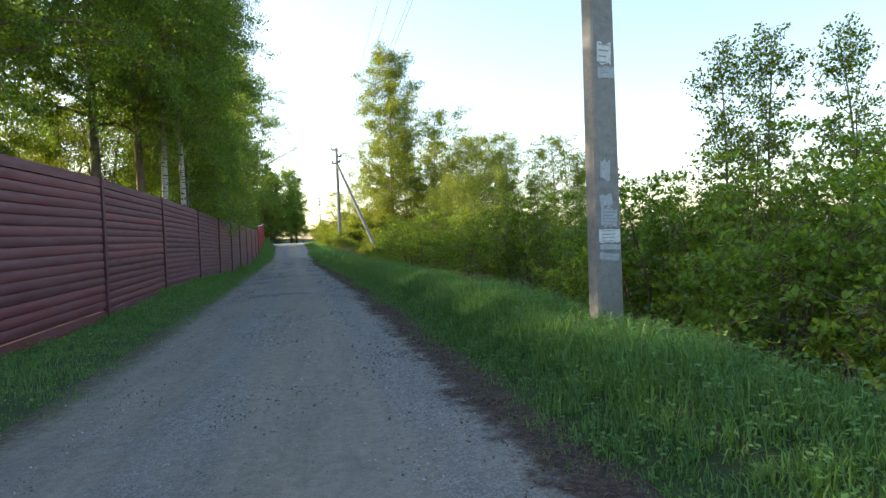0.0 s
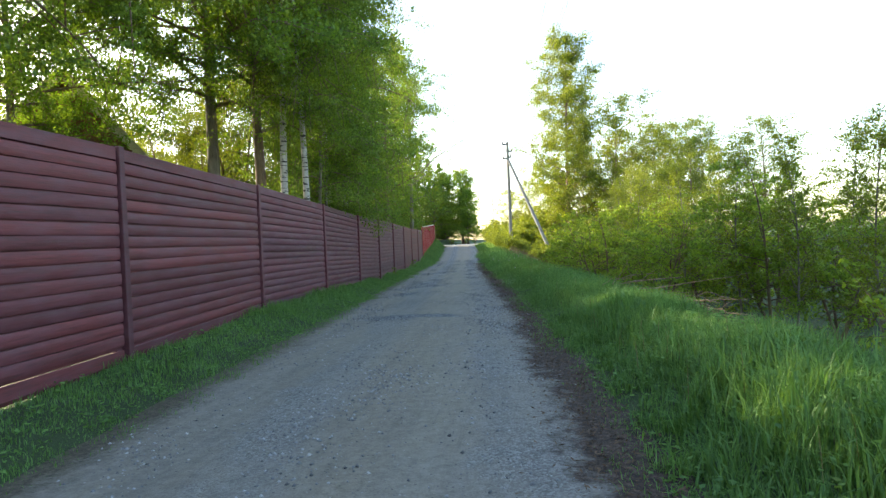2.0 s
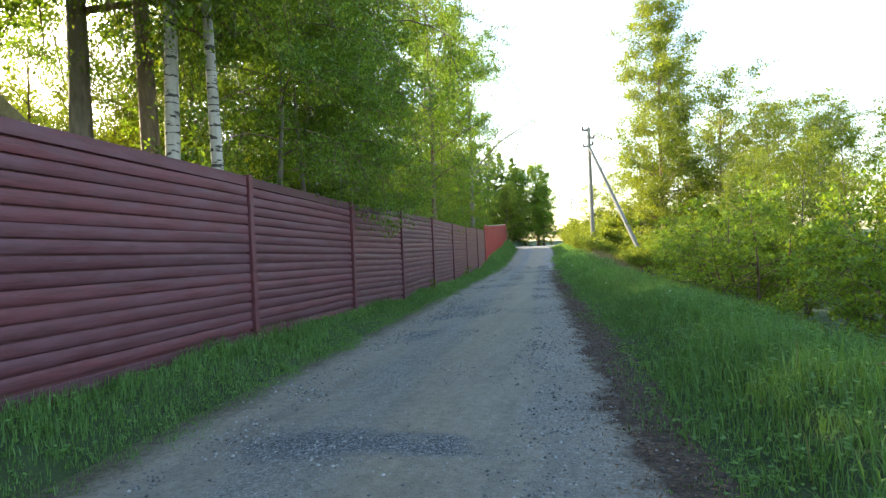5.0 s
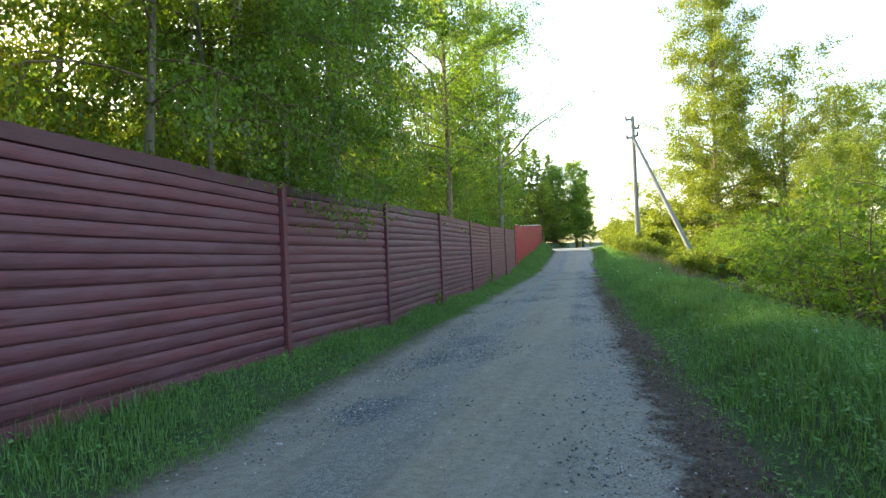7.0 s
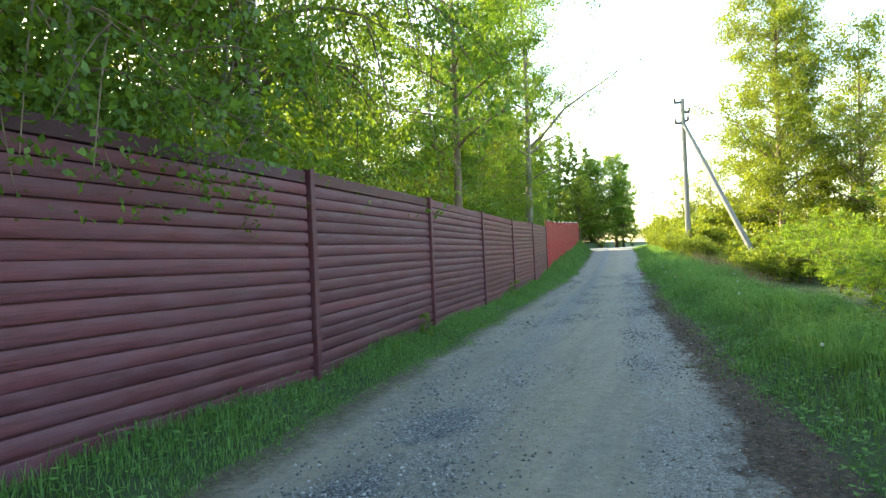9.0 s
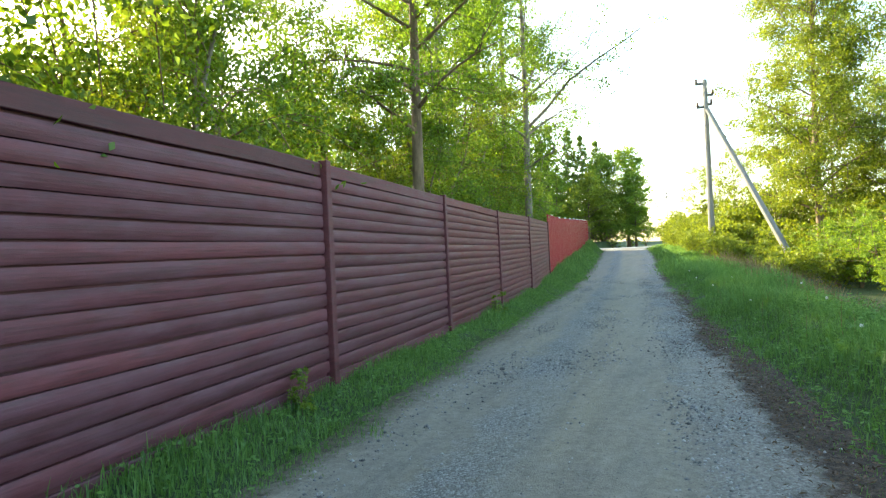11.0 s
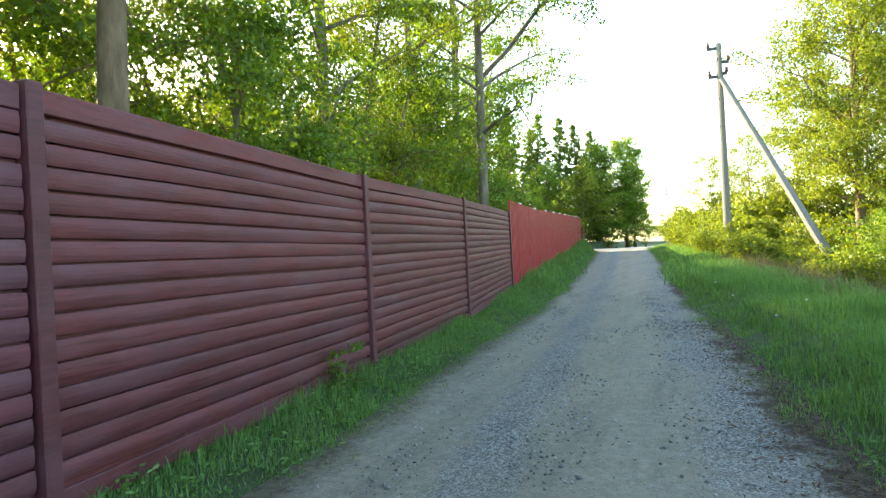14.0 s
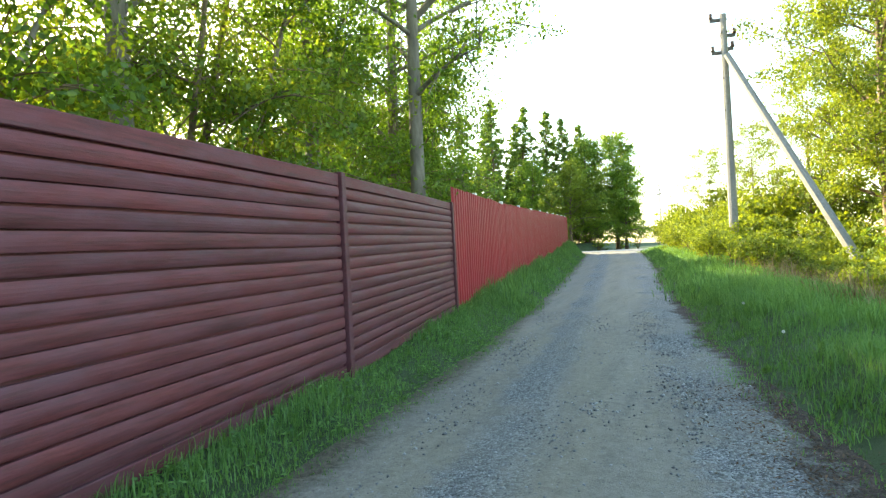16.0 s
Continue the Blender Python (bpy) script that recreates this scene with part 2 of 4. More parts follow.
    packed = mixed(nt, 0.7, packed, ramp(nt, streak.outputs["Fac"], [(0.35, (0.70, 0.71, 0.73)), (0.5, (0.98, 0.97, 0.95)), (0.65, (1.2, 1.16, 1.08))]), "MULTIPLY")
    da = nt.nodes.new("ShaderNodeAttribute")
    da.attribute_name = "damp"
    wet = ramp(nt, math_node(nt, "ADD", da.outputs["Fac"], math_node(nt, "MULTIPLY", math_node(nt, "SUBTRACT", mid.outputs["Fac"], 0.5), 1.3)), [(0.35, (0, 0, 0)), (0.75, (0.9, 0.9, 0.9))])
    loose = math_node(nt, "MAXIMUM", math_node(nt, "MULTIPLY", loose, ramp(nt, big.outputs["Fac"], [(0.38, (0.45, 0.45, 0.45)), (0.6, (1, 1, 1))])), wet)
    sy = nt.nodes.new("ShaderNodeSeparateXYZ")
    nt.links.new(tc.outputs["Object"], sy.inputs[0])
    along = nt.nodes.new("ShaderNodeMapRange")
    for key, value in (("From Min", 24.0), ("From Max", 36.0), ("To Min", 1.0), ("To Max", 1.9)):
        along.inputs[key].default_value = value
    nt.links.new(sy.outputs["Y"], along.inputs["Value"])
    loose = math_node(nt, "MINIMUM", math_node(nt, "MULTIPLY", loose, along.outputs["Result"]), 0.9)
    c = mixed(nt, loose, packed, pebble)
    c = mixed(nt, wet, c, (0.70, 0.71, 0.74), "MULTIPLY")
    edge = ramp(nt, math_node(nt, "ADD", wob, math_node(nt, "MULTIPLY", math_node(nt, "SUBTRACT", mid.outputs["Fac"], 0.5), 0.12)), [(0.81, (0, 0, 0)), (0.86, (1, 1, 1))])
    crumb = noise_tex(nt, 22.0, 6.0, 0.75)
    soil = ramp(nt, crumb.outputs["Fac"], [(0.34, (0.018, 0.011, 0.009)), (0.5, (0.054, 0.036, 0.029)), (0.68, (0.15, 0.105, 0.082))])
    c = mixed(nt, edge, c, soil)
    bare = ramp(nt, math_node(nt, "ADD", wob, math_node(nt, "MULTIPLY", math_node(nt, "SUBTRACT", crumb.outputs["Fac"], 0.5), 0.12)), [(0.07, (0.95, 0.95, 0.95)), (0.14, (0, 0, 0))])
    c = mixed(nt, bare, c, ramp(nt, crumb.outputs["Fac"], [(0.35, (0.045, 0.04, 0.025)), (0.65, (0.16, 0.135, 0.095))]))
    nt.links.new(c, b.inputs["Base Color"])
    h = math_node(nt, "ADD", math_node(nt, "MULTIPLY", math_node(nt, "MULTIPLY", vor.outputs["Distance"], -1.0), loose), math_node(nt, "MULTIPLY", fine.outputs["Fac"], 0.5))
    bump(nt, b, h, 0.9, 0.03)
    return m


ROAD = road_material()


def soil_material():
    m, nt, b = material("grassy_soil", 0.95)
    n = noise_tex(nt, 1.2, 6.0, 0.65)
    f = noise_tex(nt, 40.0, 4.0, 0.7)
    c = ramp(nt, n.outputs["Fac"], [(0.3, (0.026, 0.050, 0.016)), (0.55, (0.042, 0.080, 0.024)), (0.75, (0.065, 0.068, 0.032))])
    c = mixed(nt, 0.4, c, ramp(nt, f.outputs["Fac"], [(0.3, (0.014, 0.026, 0.009)), (0.7, (0.07, 0.11, 0.038))]))
    nt.links.new(c, b.inputs["Base Color"])
    bump(nt, b, f.outputs["Fac"], 0.8, 0.03)
    return m


SOIL = soil_material()

# ---- building helpers ----


def link_mesh(name, mesh, mat, parent=None, label=""):
    if mat:
        mesh.materials.append(mat)
    ob = new(name, mesh)
    if parent:
        ob.parent = parent
    if label:
        ob["label"] = label
    return ob


def part(name, bm, mat, parent, label="", smooth=False):
    me = bpy.data.meshes.new(name)
    bm.to_mesh(me)
    bm.free()
    if smooth:
        me.shade_smooth()
    return link_mesh(name, me, mat, parent, label)


def np_mesh(name, verts, faces, smooth=False):
    me = bpy.data.meshes.new(name)
    verts = np.asarray(verts, dtype=np.float32)
    faces = np.asarray(faces, dtype=np.int32)
    n, k = faces.shape
    me.vertices.add(len(verts))
    me.vertices.foreach_set("co", verts.ravel())
    me.loops.add(n * k)
    me.loops.foreach_set("vertex_index", faces.ravel())
    me.polygons.add(n)
    me.polygons.foreach_set("loop_start", np.arange(0, n * k, k, dtype=np.int32))
    me.polygons.foreach_set("loop_total", np.full(n, k, dtype=np.int32))
    if smooth:
        me.polygons.foreach_set("use_smooth", np.ones(n, dtype=bool))
    me.update()
    me.validate()
    return me


def sm(a, b, v):
    t = np.clip((np.asarray(v, float) - a) / (b - a), 0, 1)
    return t * t * (3 - 2 * t)


# ---- plan: road edges, fence line and the lie of the land ----
LEFT_Y, LEFT_X = [-40, 0, 5, 10, 17, 24, 32, 38, 43, 50, 65, 79, 83, 140], [-2.0, -2.2, -2.55, -3.0, -3.65, -4.3, -5.0, -5.55, -6.0, -6.8, -8.6, -10.4, -11.4, -11.4]
RIGHT_Y, RIGHT_X = [-40, 0, 3, 5, 9.3, 14, 19.5, 24.3, 27, 34.6, 40, 45, 48, 68, 79, 83, 140], [2.0, 1.5, 1.32, 1.15, 0.75, 0.36, -0.25, -0.85, -1.2, -2.15, -2.7, -3.3, -3.6, -5.4, -6.7, -6.4, -6.4]
BANK_Y, BANK_Z = [-40, 0, 11, 15, 19, 23, 26, 31, 37, 42, 47, 50, 76], [0.10, 0.10, 0.12, 0.28, 0.35, 0.34, 0.22, 0.17, 0.13, 0.22, 0.45, 0.48, 0.73]
FENCE_Y, FENCE_X = [-40, 0, 11, 15, 19, 22.3, 25.8, 29.7, 33.3, 37.1, 41, 45.5, 79, 130], [-4.0, -4.2, -4.25, -4.45, -4.6, -4.8, -5.1, -5.5, -5.82, -6.2, -6.6, -7.15, -11.6, -18.5]


def road_left(y):
    return np.interp(y, LEFT_Y, LEFT_X)


def road_right(y):
    return np.interp(y, RIGHT_Y, RIGHT_X)


def fence_x(y):
    return np.interp(y, FENCE_Y, FENCE_X)


def rise(y):
    return 1.0 * sm(44, 90, y)


def wave(x, y):
    return 0.5 * np.sin(x * 0.9 + 1.3 * np.sin(y * 0.37)) + 0.5 * np.sin(y * 1.1 + 1.7 * np.sin(x * 0.51 + 1))


def land(x, y):
    """Height of the ground."""
    x, y = np.asarray(x, float), np.asarray(y, float)
    l, r = road_left(y), road_right(y)
    junction = 1 - sm(78, 82, y) * (1 - sm(88, 93, y))
    dl, dr = np.maximum(l - x, 0), np.maximum(x - r, 0)
    bank = np.interp(y, BANK_Y, BANK_Z)
    z = bank * sm(0, 0.9, dl)
    ditch = 1.3 * (1 - sm(58, 82, y))
    crest = 1.45 + 1.0 * sm(34, 48, y)
    z = z + 0.27 * sm(0.0, 1.2, dr) - ditch * sm(0, 2.5, dr - crest) + 0.7 * ditch * sm(9, 18, dr)
    rough = 0.05 * wave(x * 1.7, y * 1.7) * np.clip((dl + dr) * 1.2, 0, 1) + 0.02 * wave(x * 6.1, y * 5.3) * np.clip((dl + dr) * 6, 0, 1)
    return rise(y) + (z + rough) * junction - 0.012 * (dl + dr == 0)


def land_z(x, y):
    return float(land(x, y))


# ---- ground and road ----
def build_ground():
    ys = np.concatenate([[-900, -400, -150, -80, -50], np.arange(-40, 125, 0.5), [130, 150, 200, 320, 600, 1200]])
    offs_l = np.array([-900, -400, -150, -80, -50, -30, -20, -14, -10, -7, -5, -3.5, -2.5, -1.8, -1.3, -1.0, -0.75, -0.5, -0.3, -0.15, 0])
    offs_r = np.array([0, 0.15, 0.3, 0.5, 0.75, 1.0, 1.3, 1.6, 2, 2.4, 2.8, 3.3, 3.9, 4.5, 5.2, 6, 7, 9, 12, 16, 22, 32, 50, 80, 150, 400, 900])
    rows = []
    for y in ys:
        l, r = road_left(y), road_right(y)
        xs = np.concatenate([l + offs_l, l + (r - l) * np.array([0.25, 0.5, 0.75]), r + offs_r])
        rows.append(np.stack([xs, np.full_like(xs, y), land(xs, np.full_like(xs, y))], 1))
    v = np.array(rows)
    n, k = v.shape[:2]
    i = np.arange(n * k).reshape(n, k)
    f = np.stack([i[:-1, :-1], i[:-1, 1:], i[1:, 1:], i[1:, :-1]], -1).reshape(-1, 4)
    ob = link_mesh("ground", np_mesh("ground", v.reshape(-1, 3), f, True), SOIL)
    tagged(ob, "uneven grassy earth with banks and a ditch", "ground", kind="structure")


HOLLOWS = ((-2.4, 15.75, 0.5, 0.42), (-1.5, 15.85, 0.6, 0.24), (-3.4, 24.9, 0.36, 0.6), (-3.15, 21.0, 0.32, 0.7), (-3.4, 23.4, 0.28, 0.6))


def build_road():
    ys = np.arange(-40, 83.1, 0.25)
    us = np.linspace(0, 1, 25)
    rows, across, damp = [], [], []
    for y in ys:
        l, r = road_left(y) - 0.30, road_right(y) + 0.30
        xs = l + (r - l) * us
        crown = 0.02 * np.sin(us * math.pi) - 0.018 * np.exp(-((us - 0.27) / 0.08) ** 2) - 0.018 * np.exp(-((us - 0.64) / 0.08) ** 2)
        z = rise(y) + 0.016 + crown + 0.008 * wave(xs * 2.3, y * 1.9 + xs * 0) - 0.05 * ((us == 0) | (us == 1))
        rows.append(np.stack([xs, np.full_like(xs, y), z], 1))
        damp.append(np.clip(sum(np.exp(-((xs - cx) / sx) ** 2 - ((y - cy) / sy) ** 2) for cx, cy, sx, sy in HOLLOWS), 0, 1))
        across.append(us - 0.05 * sm(31, 40, y) * sm(0.6, 0.8, us))
    v = np.array(rows)
    n, k = v.shape[:2]
    i = np.arange(n * k).reshape(n, k)
    f = np.stack([i[:-1, :-1], i[:-1, 1:], i[1:, 1:], i[1:, :-1]], -1).reshape(-1, 4)
    me = np_mesh("road", v.reshape(-1, 3), f, True)
    a = me.attributes.new("across", "FLOAT", "POINT")
    a.data.foreach_set("value", np.array(across, dtype=np.float32).ravel())
    a = me.attributes.new("damp", "FLOAT", "POINT")
    a.data.foreach_set("value", np.array(damp, dtype=np.float32).ravel())
    ob = link_mesh("road", me, ROAD)
    tagged(ob, "gravel track with packed tan wheel ruts", "road", kind="structure")
    bm = bmesh.new()
    bmesh.ops.create_grid(bm, x_segments=40, y_segments=4, size=1)
    for p in bm.verts:
        p.co = Vector((-9 + p.co.x * 90, 85.4 + p.co.y * 2.6, float(rise(85.4 + p.co.y * 2.6)) + 0.03))
    ob = part("road_crossing", bm, CROSSROAD, None)
    tagged(ob, "pale sunlit cross road of packed dust", "road", kind="structure")


CROSSROAD = plain("pale_dusty_road", (0.34, 0.32, 0.29), (0.45, 0.43, 0.39), 0.95, 2)
build_ground()
build_road()

# ---- wooden fence ----
POSTS = [-7.9, -4.1, -0.3, 3.5, 7.3, 11.1, 14.95, 18.69, 22.2, 25.74, 29.7, 33.35, 37.08, 41.05, 45.4]
TOP_Y, TOP_Z = [-8, 11, 15, 19, 22.3, 26, 30, 33.4, 37.2, 41.1, 45.5], [2.6, 2.5, 2.42, 2.30, 2.19, 2.21, 2.21, 2.16, 2.12, 2.17, 2.17]
BOARDS = 17


def fence_top(y):
    return float(np.interp(y, TOP_Y, TOP_Z))


def board_mesh(length, height, flat, seed, paint):
    """A log-profile board along +y from its end at the origin, its face towards +x."""
    rng = random.Random(seed)
    bm = bmesh.new()
    gap = 0.0075
    prof = [(-0.022, -0.03), (-0.014, -0.03), (-0.014, gap)]
    if flat:
        prof += [(0.019, gap), (0.024, gap + 0.005), (0.024, height - 0.008), (0.020, height)]
    else:
        prof += [(0.012 + 0.016 * math.sin(math.pi * (0.06 + 0.84 * q)) ** 0.6, gap + (height - 2 * gap) * q) for q in (0.0, 0.05, 0.14, 0.3, 0.5, 0.7, 0.86, 0.95, 1.0)]
    prof += [(-0.010, height - gap), (-0.022, height - gap)]
    rings = []
    n = 4
    for s in range(n + 1):
        y = length * s / n
        wob = 0.004 * rng.uniform(-1, 1)
        rings.append([bm.verts.new((x + wob * 0.5, y, z + wob)) for x, z in prof])
    for a, b in zip(rings, rings[1:]):
        for p, q, r, t in zip(a, a[1:], b[1:], b):
            bm.faces.new((p, q, r, t))
    bm.faces.new(rings[0][::-1])
    bm.faces.new(rings[-1])
    bmesh.ops.recalc_face_normals(bm, faces=bm.faces)
    me = bpy.data.meshes.new("board")
    bm.to_mesh(me)
    bm.free()
    me.materials.append(paint)
    return me


def box(bm, x0, x1, y0, y1, z0, z1, bev=0.006):
    ret = bmesh.ops.create_cube(bm, size=1)
    for v in ret["verts"]:
        v.co = Vector(((x0 + x1) / 2 + v.co.x * (x1 - x0), (y0 + y1) / 2 + v.co.y * (y1 - y0), (z0 + z1) / 2 + v.co.z * (z1 - z0)))
    if bev:
        edges = list({e for v in ret["verts"] for e in v.link_edges})
        bmesh.ops.bevel(bm, geom=edges, offset=bev, segments=1, affect="EDGES")


def build_fence():
    fence = new("wooden_fence")
    fence.location = (fence_x(11), 11, 0.2)
    tagged(fence, "weathered maroon painted fence of horizontal log-profile boards", "fence")
    base = Vector(fence.location)
    rng = random.Random(4)
    for k, (a, b) in enumerate(zip(POSTS, POSTS[1:])):
        pa, pb = Vector((fence_x(a), a, 0)), Vector((fence_x(b), b, 0))
        d = pb - pa
        yaw = math.atan2(-d.x, d.y)
        za, zb = fence_top(a), fence_top(b)
        low_a, low_b = land_z(pa.x + 0.05, a) + 0.03, land_z(pb.x + 0.05, b) + 0.03
        step_a, step_b = (za - low_a) / BOARDS, (zb - low_b) / BOARDS
        step = (step_a + step_b) / 2
        paint = PAINT_FADED if 14 < a < 33 else PAINT
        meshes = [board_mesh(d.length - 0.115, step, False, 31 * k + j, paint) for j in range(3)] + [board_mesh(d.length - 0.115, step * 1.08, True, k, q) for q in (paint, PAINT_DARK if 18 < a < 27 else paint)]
        for i in range(BOARDS):
            flat = i == BOARDS - 1 or i == 0
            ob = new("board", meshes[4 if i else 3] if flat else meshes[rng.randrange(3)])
            ob.parent = fence
            z0, z1 = low_a + i * step_a, low_b + i * step_b
            if i == 0:
                z0, z1 = z0 - 0.03, z1 - 0.03
            if i == BOARDS - 1:
                z0, z1 = z0 + step * 0.03, z1 + step * 0.03
            at = pa + d.normalized() * 0.04 + Vector((rng.uniform(-0.003, 0.003), 0, z0 + rng.uniform(-0.004, 0.004)))
            ob.matrix_basis = Matrix.Translation(at - base) @ pose(0, 0, 0, math.degrees(math.atan2(z1 - z0, d.length)) + rng.uniform(-0.06, 0.06), 0, math.degrees(yaw))
    for y in POSTS:
        bm = bmesh.new()
        x, top = fence_x(y), fence_top(y) + 0.035
        box(bm, -0.03, 0.062, -0.045, 0.045, land_z(x, y) - 0.15, top, 0.007)
        box(bm, -0.075, -0.028, -0.13, 0.11, land_z(x, y) - 0.15, top - 0.06, 0.004)
        ob = part("post", bm, PAINT_POST, fence)
        ob.location = (x - base.x, y - base.y, -base.z)
        ob.rotation_euler = (radians(rng.uniform(-0.5, 0.5)), radians(rng.uniform(-0.5, 0.5)), math.atan2(-(fence_x(y + 1) - fence_x(y - 1)), 2))


build_fence()


# ---- red sheet fence ----
def build_red_fence():
    fence = new("metal_fence")
    fence.location = (fence_x(46), 46, 0.4)
    base = Vector(fence.location)
    tagged(fence, "red corrugated sheet metal fence with white-capped posts", "fence")
    n = 30
    y0, y1 = 45.5, 79.0
    width = (y1 - y0) / n
    rng = random.Random(9)
    ang = math.atan2(-(fence_x(79) - fence_x(45.5)), 33.5)
    length = width / math.cos(ang)
    bm = bmesh.new()
    pts = []
    ribs = 6
    for r in range(ribs):
        p = length / ribs
        for a, b in ((0, 0), (0.30, 0), (0.42, 0.03), (0.82, 0.03), (0.94, 0.0)):
            pts.append((b, (r + a) * p))
    pts.append((0, length))
    rows = [[bm.verts.new((x, y, z)) for x, y in pts] for z in (0, 2.02)]
    back = [[bm.verts.new((x - 0.002, y, z)) for x, y in pts] for z in (0, 2.02)]
    for q, w in zip(range(len(pts) - 1), range(1, len(pts))):
        bm.faces.new((rows[0][q], rows[0][w], rows[1][w], rows[1][q]))
        bm.faces.new((back[0][q], back[1][q], back[1][w], back[0][w]))
        bm.faces.new((rows[1][q], rows[1][w], back[1][w], back[1][q]))
    me = bpy.data.meshes.new("sheet")
    bm.to_mesh(me)
    bm.free()
    me.materials.append(RED)
    for k in range(n):
        y = y0 + k * width
        x = fence_x(y)
        ob = new("sheet", me)
        ob.parent = fence
        z = np.interp(y, [45.5, 50, 79], [0.46, 0.52, 1.5])
        ob.matrix_basis = Matrix.Translation(Vector((x + 0.006 * (k % 2), y, z + rng.uniform(-0.01, 0.01))) - base) @ pose(0, 0, 0, 0, 0, math.degrees(ang))
        if k % 3 == 2:
            bm = bmesh.new()
            box(bm, -0.09, -0.02, -0.035, 0.035, -0.6, 2.0)
            pt = part("post", bm, RED, fence)
            pt.location = Vector((x, y, z)) - base
            bm = bmesh.new()
            box(bm, -0.10, -0.01, -0.045, 0.045, 1.99, 2.07, 0.012)
            part("cap", bm, WHITE_CAP, pt, "white post cap")


build_red_fence()


# ---- poles and wires ----
def tapered_pole(bm, w0, d0, w1, d1, z0, z1, chamfer=0.02):
    rings = []
    for s in range(9):
        t = s / 8
        w, d, z = (w0 + (w1 - w0) * t) / 2, (d0 + (d1 - d0) * t) / 2, z0 + (z1 - z0) * t
        c = chamfer
        pts = [(-w + c, -d), (w - c, -d), (w, -d + c), (w, d - c), (w - c, d), (-w + c, d), (-w, d - c), (-w, -d + c)]
        rings.append([bm.verts.new((x, y, z)) for x, y in pts])
    for a, b in zip(rings, rings[1:]):
        for q in range(8):
            bm.faces.new((a[q], a[(q + 1) % 8], b[(q + 1) % 8], b[q]))
    bm.faces.new(rings[0][::-1])
    bm.faces.new(rings[-1])


def tubes(paths, sides=6):
    """Joined tubes along (points, radii): vertices and quads."""
    vs, fs, base = [], [], 0
    ang = np.arange(sides) * 2 * math.pi / sides
    for pts, rad in paths:
        pts = np.asarray(pts, float)
        n = len(pts)
        tan = np.gradient(pts, axis=0)
        tan /= np.linalg.norm(tan, axis=1)[:, None] + 1e-9
        ref = np.where(np.abs(tan[:, 2:3]) > 0.9, [[1.0, 0, 0]], [[0, 0, 1.0]])
        s = np.cross(tan, ref)
        s /= np.linalg.norm(s, axis=1)[:, None] + 1e-9
        u = np.cross(s, tan)
        ring = pts[:, None, :] + np.asarray(rad)[:, None, None] * (np.cos(ang)[None, :, None] * s[:, None, :] + np.sin(ang)[None, :, None] * u[:, None, :])
        vs.append(ring.reshape(-1, 3))
        i = base + np.arange(n * sides).reshape(n, sides)
        j = np.roll(i, -1, axis=1)
        fs.append(np.stack([i[:-1], j[:-1], j[1:], i[1:]], -1).reshape(-1, 4))
        base += n * sides
    return np.concatenate(vs), np.concatenate(fs)


def insulator(parent, at):
    """A hooked iron pin with a ceramic bell."""
    a = np.array(at)
    hook = [a + np.array(q) for q in ((0, 0, 0), (0.10, 0, -0.01), (0.17, 0, 0.0), (0.19, 0, 0.05), (0.19, 0, 0.16))]
    v, f = tubes([(hook, [0.012] * 5)], 6)
    pin = link_mesh("pin", np_mesh("pin", v, f, True), STEEL, parent)
    bell = [a + np.array((0.19, 0, z)) for z in (0.08, 0.10, 0.13, 0.15, 0.18, 0.20, 0.205)]
    v, f = tubes([(bell, [0.035, 0.05, 0.045, 0.028, 0.038, 0.03, 0.004])], 10)
    link_mesh("insulator", np_mesh("insulator", v, f, True), CERAMIC, pin)


def crossarm(parent, z, reach, side):
    bm = bmesh.new()
    box(bm, min(-side * 0.14, side * reach), max(-side * 0.14, side * reach), -0.05, 0.05, z - 0.07, z + 0.07, 0.015)
    arm = part("crossarm", bm, STEEL, parent, "dark steel bracket")
    v, f = tubes([([(side * reach * 0.9, 0, z + q) for q in (0.03, 0.08, 0.12, 0.18, 0.22, 0.28, 0.31)], [0.03, 0.095, 0.09, 0.055, 0.078, 0.065, 0.008])], 10)
    link_mesh("insulator", np_mesh("insulator", v, f, True), CERAMIC, arm)


def utility_pole(x, y, top, yaw, label, w=(0.30, 0.19), brace=None, arms=True, chamfer=0.02):
    z = land_z(x, y)
    pole = new("utility_pole")
    pole.location = (x, y, z)
    pole.rotation_euler = (0, 0, radians(yaw))
    tagged(pole, label, "utility pole", "poles along the track")
    bm = bmesh.new()
    tapered_pole(bm, w[0], w[1], w[0] * 0.68, w[1] * 0.8, -0.4, top - z, chamfer)
    part("shaft", bm, CONCRETE, pole)
    if arms:
        h = top - z
        for dz, reach, side in ((-0.22, 0.52, -1), (-0.88, 0.44, 1), (-1.55, 0.50, -1), (-1.42, 0.34, 1)):
            crossarm(pole, h + dz, reach, side)
        for q in (-0.75, -2.6, -3.9):
            bm = bmesh.new()
            box(bm, -0.13, 0.13, -0.11, 0.11, h + q - 0.05, h + q + 0.05, 0.02)
            part("clamp", bm, STEEL, pole, "dark steel strap")
    if brace:
        m = pole.matrix_basis.inverted()
        a, b = m @ Vector(brace[0]), m @ Vector(brace[1])
        bm = bmesh.new()
        tapered_pole(bm, 0.32, 0.29, 0.24, 0.22, 0, (b - a).length, 0.07)
        ob = part("brace", bm, CONCRETE, pole, "slanting concrete brace")
        ob.matrix_basis = Matrix.Translation(a) @ (b - a).to_track_quat("Z", "Y").to_matrix().to_4x4()
    return pole


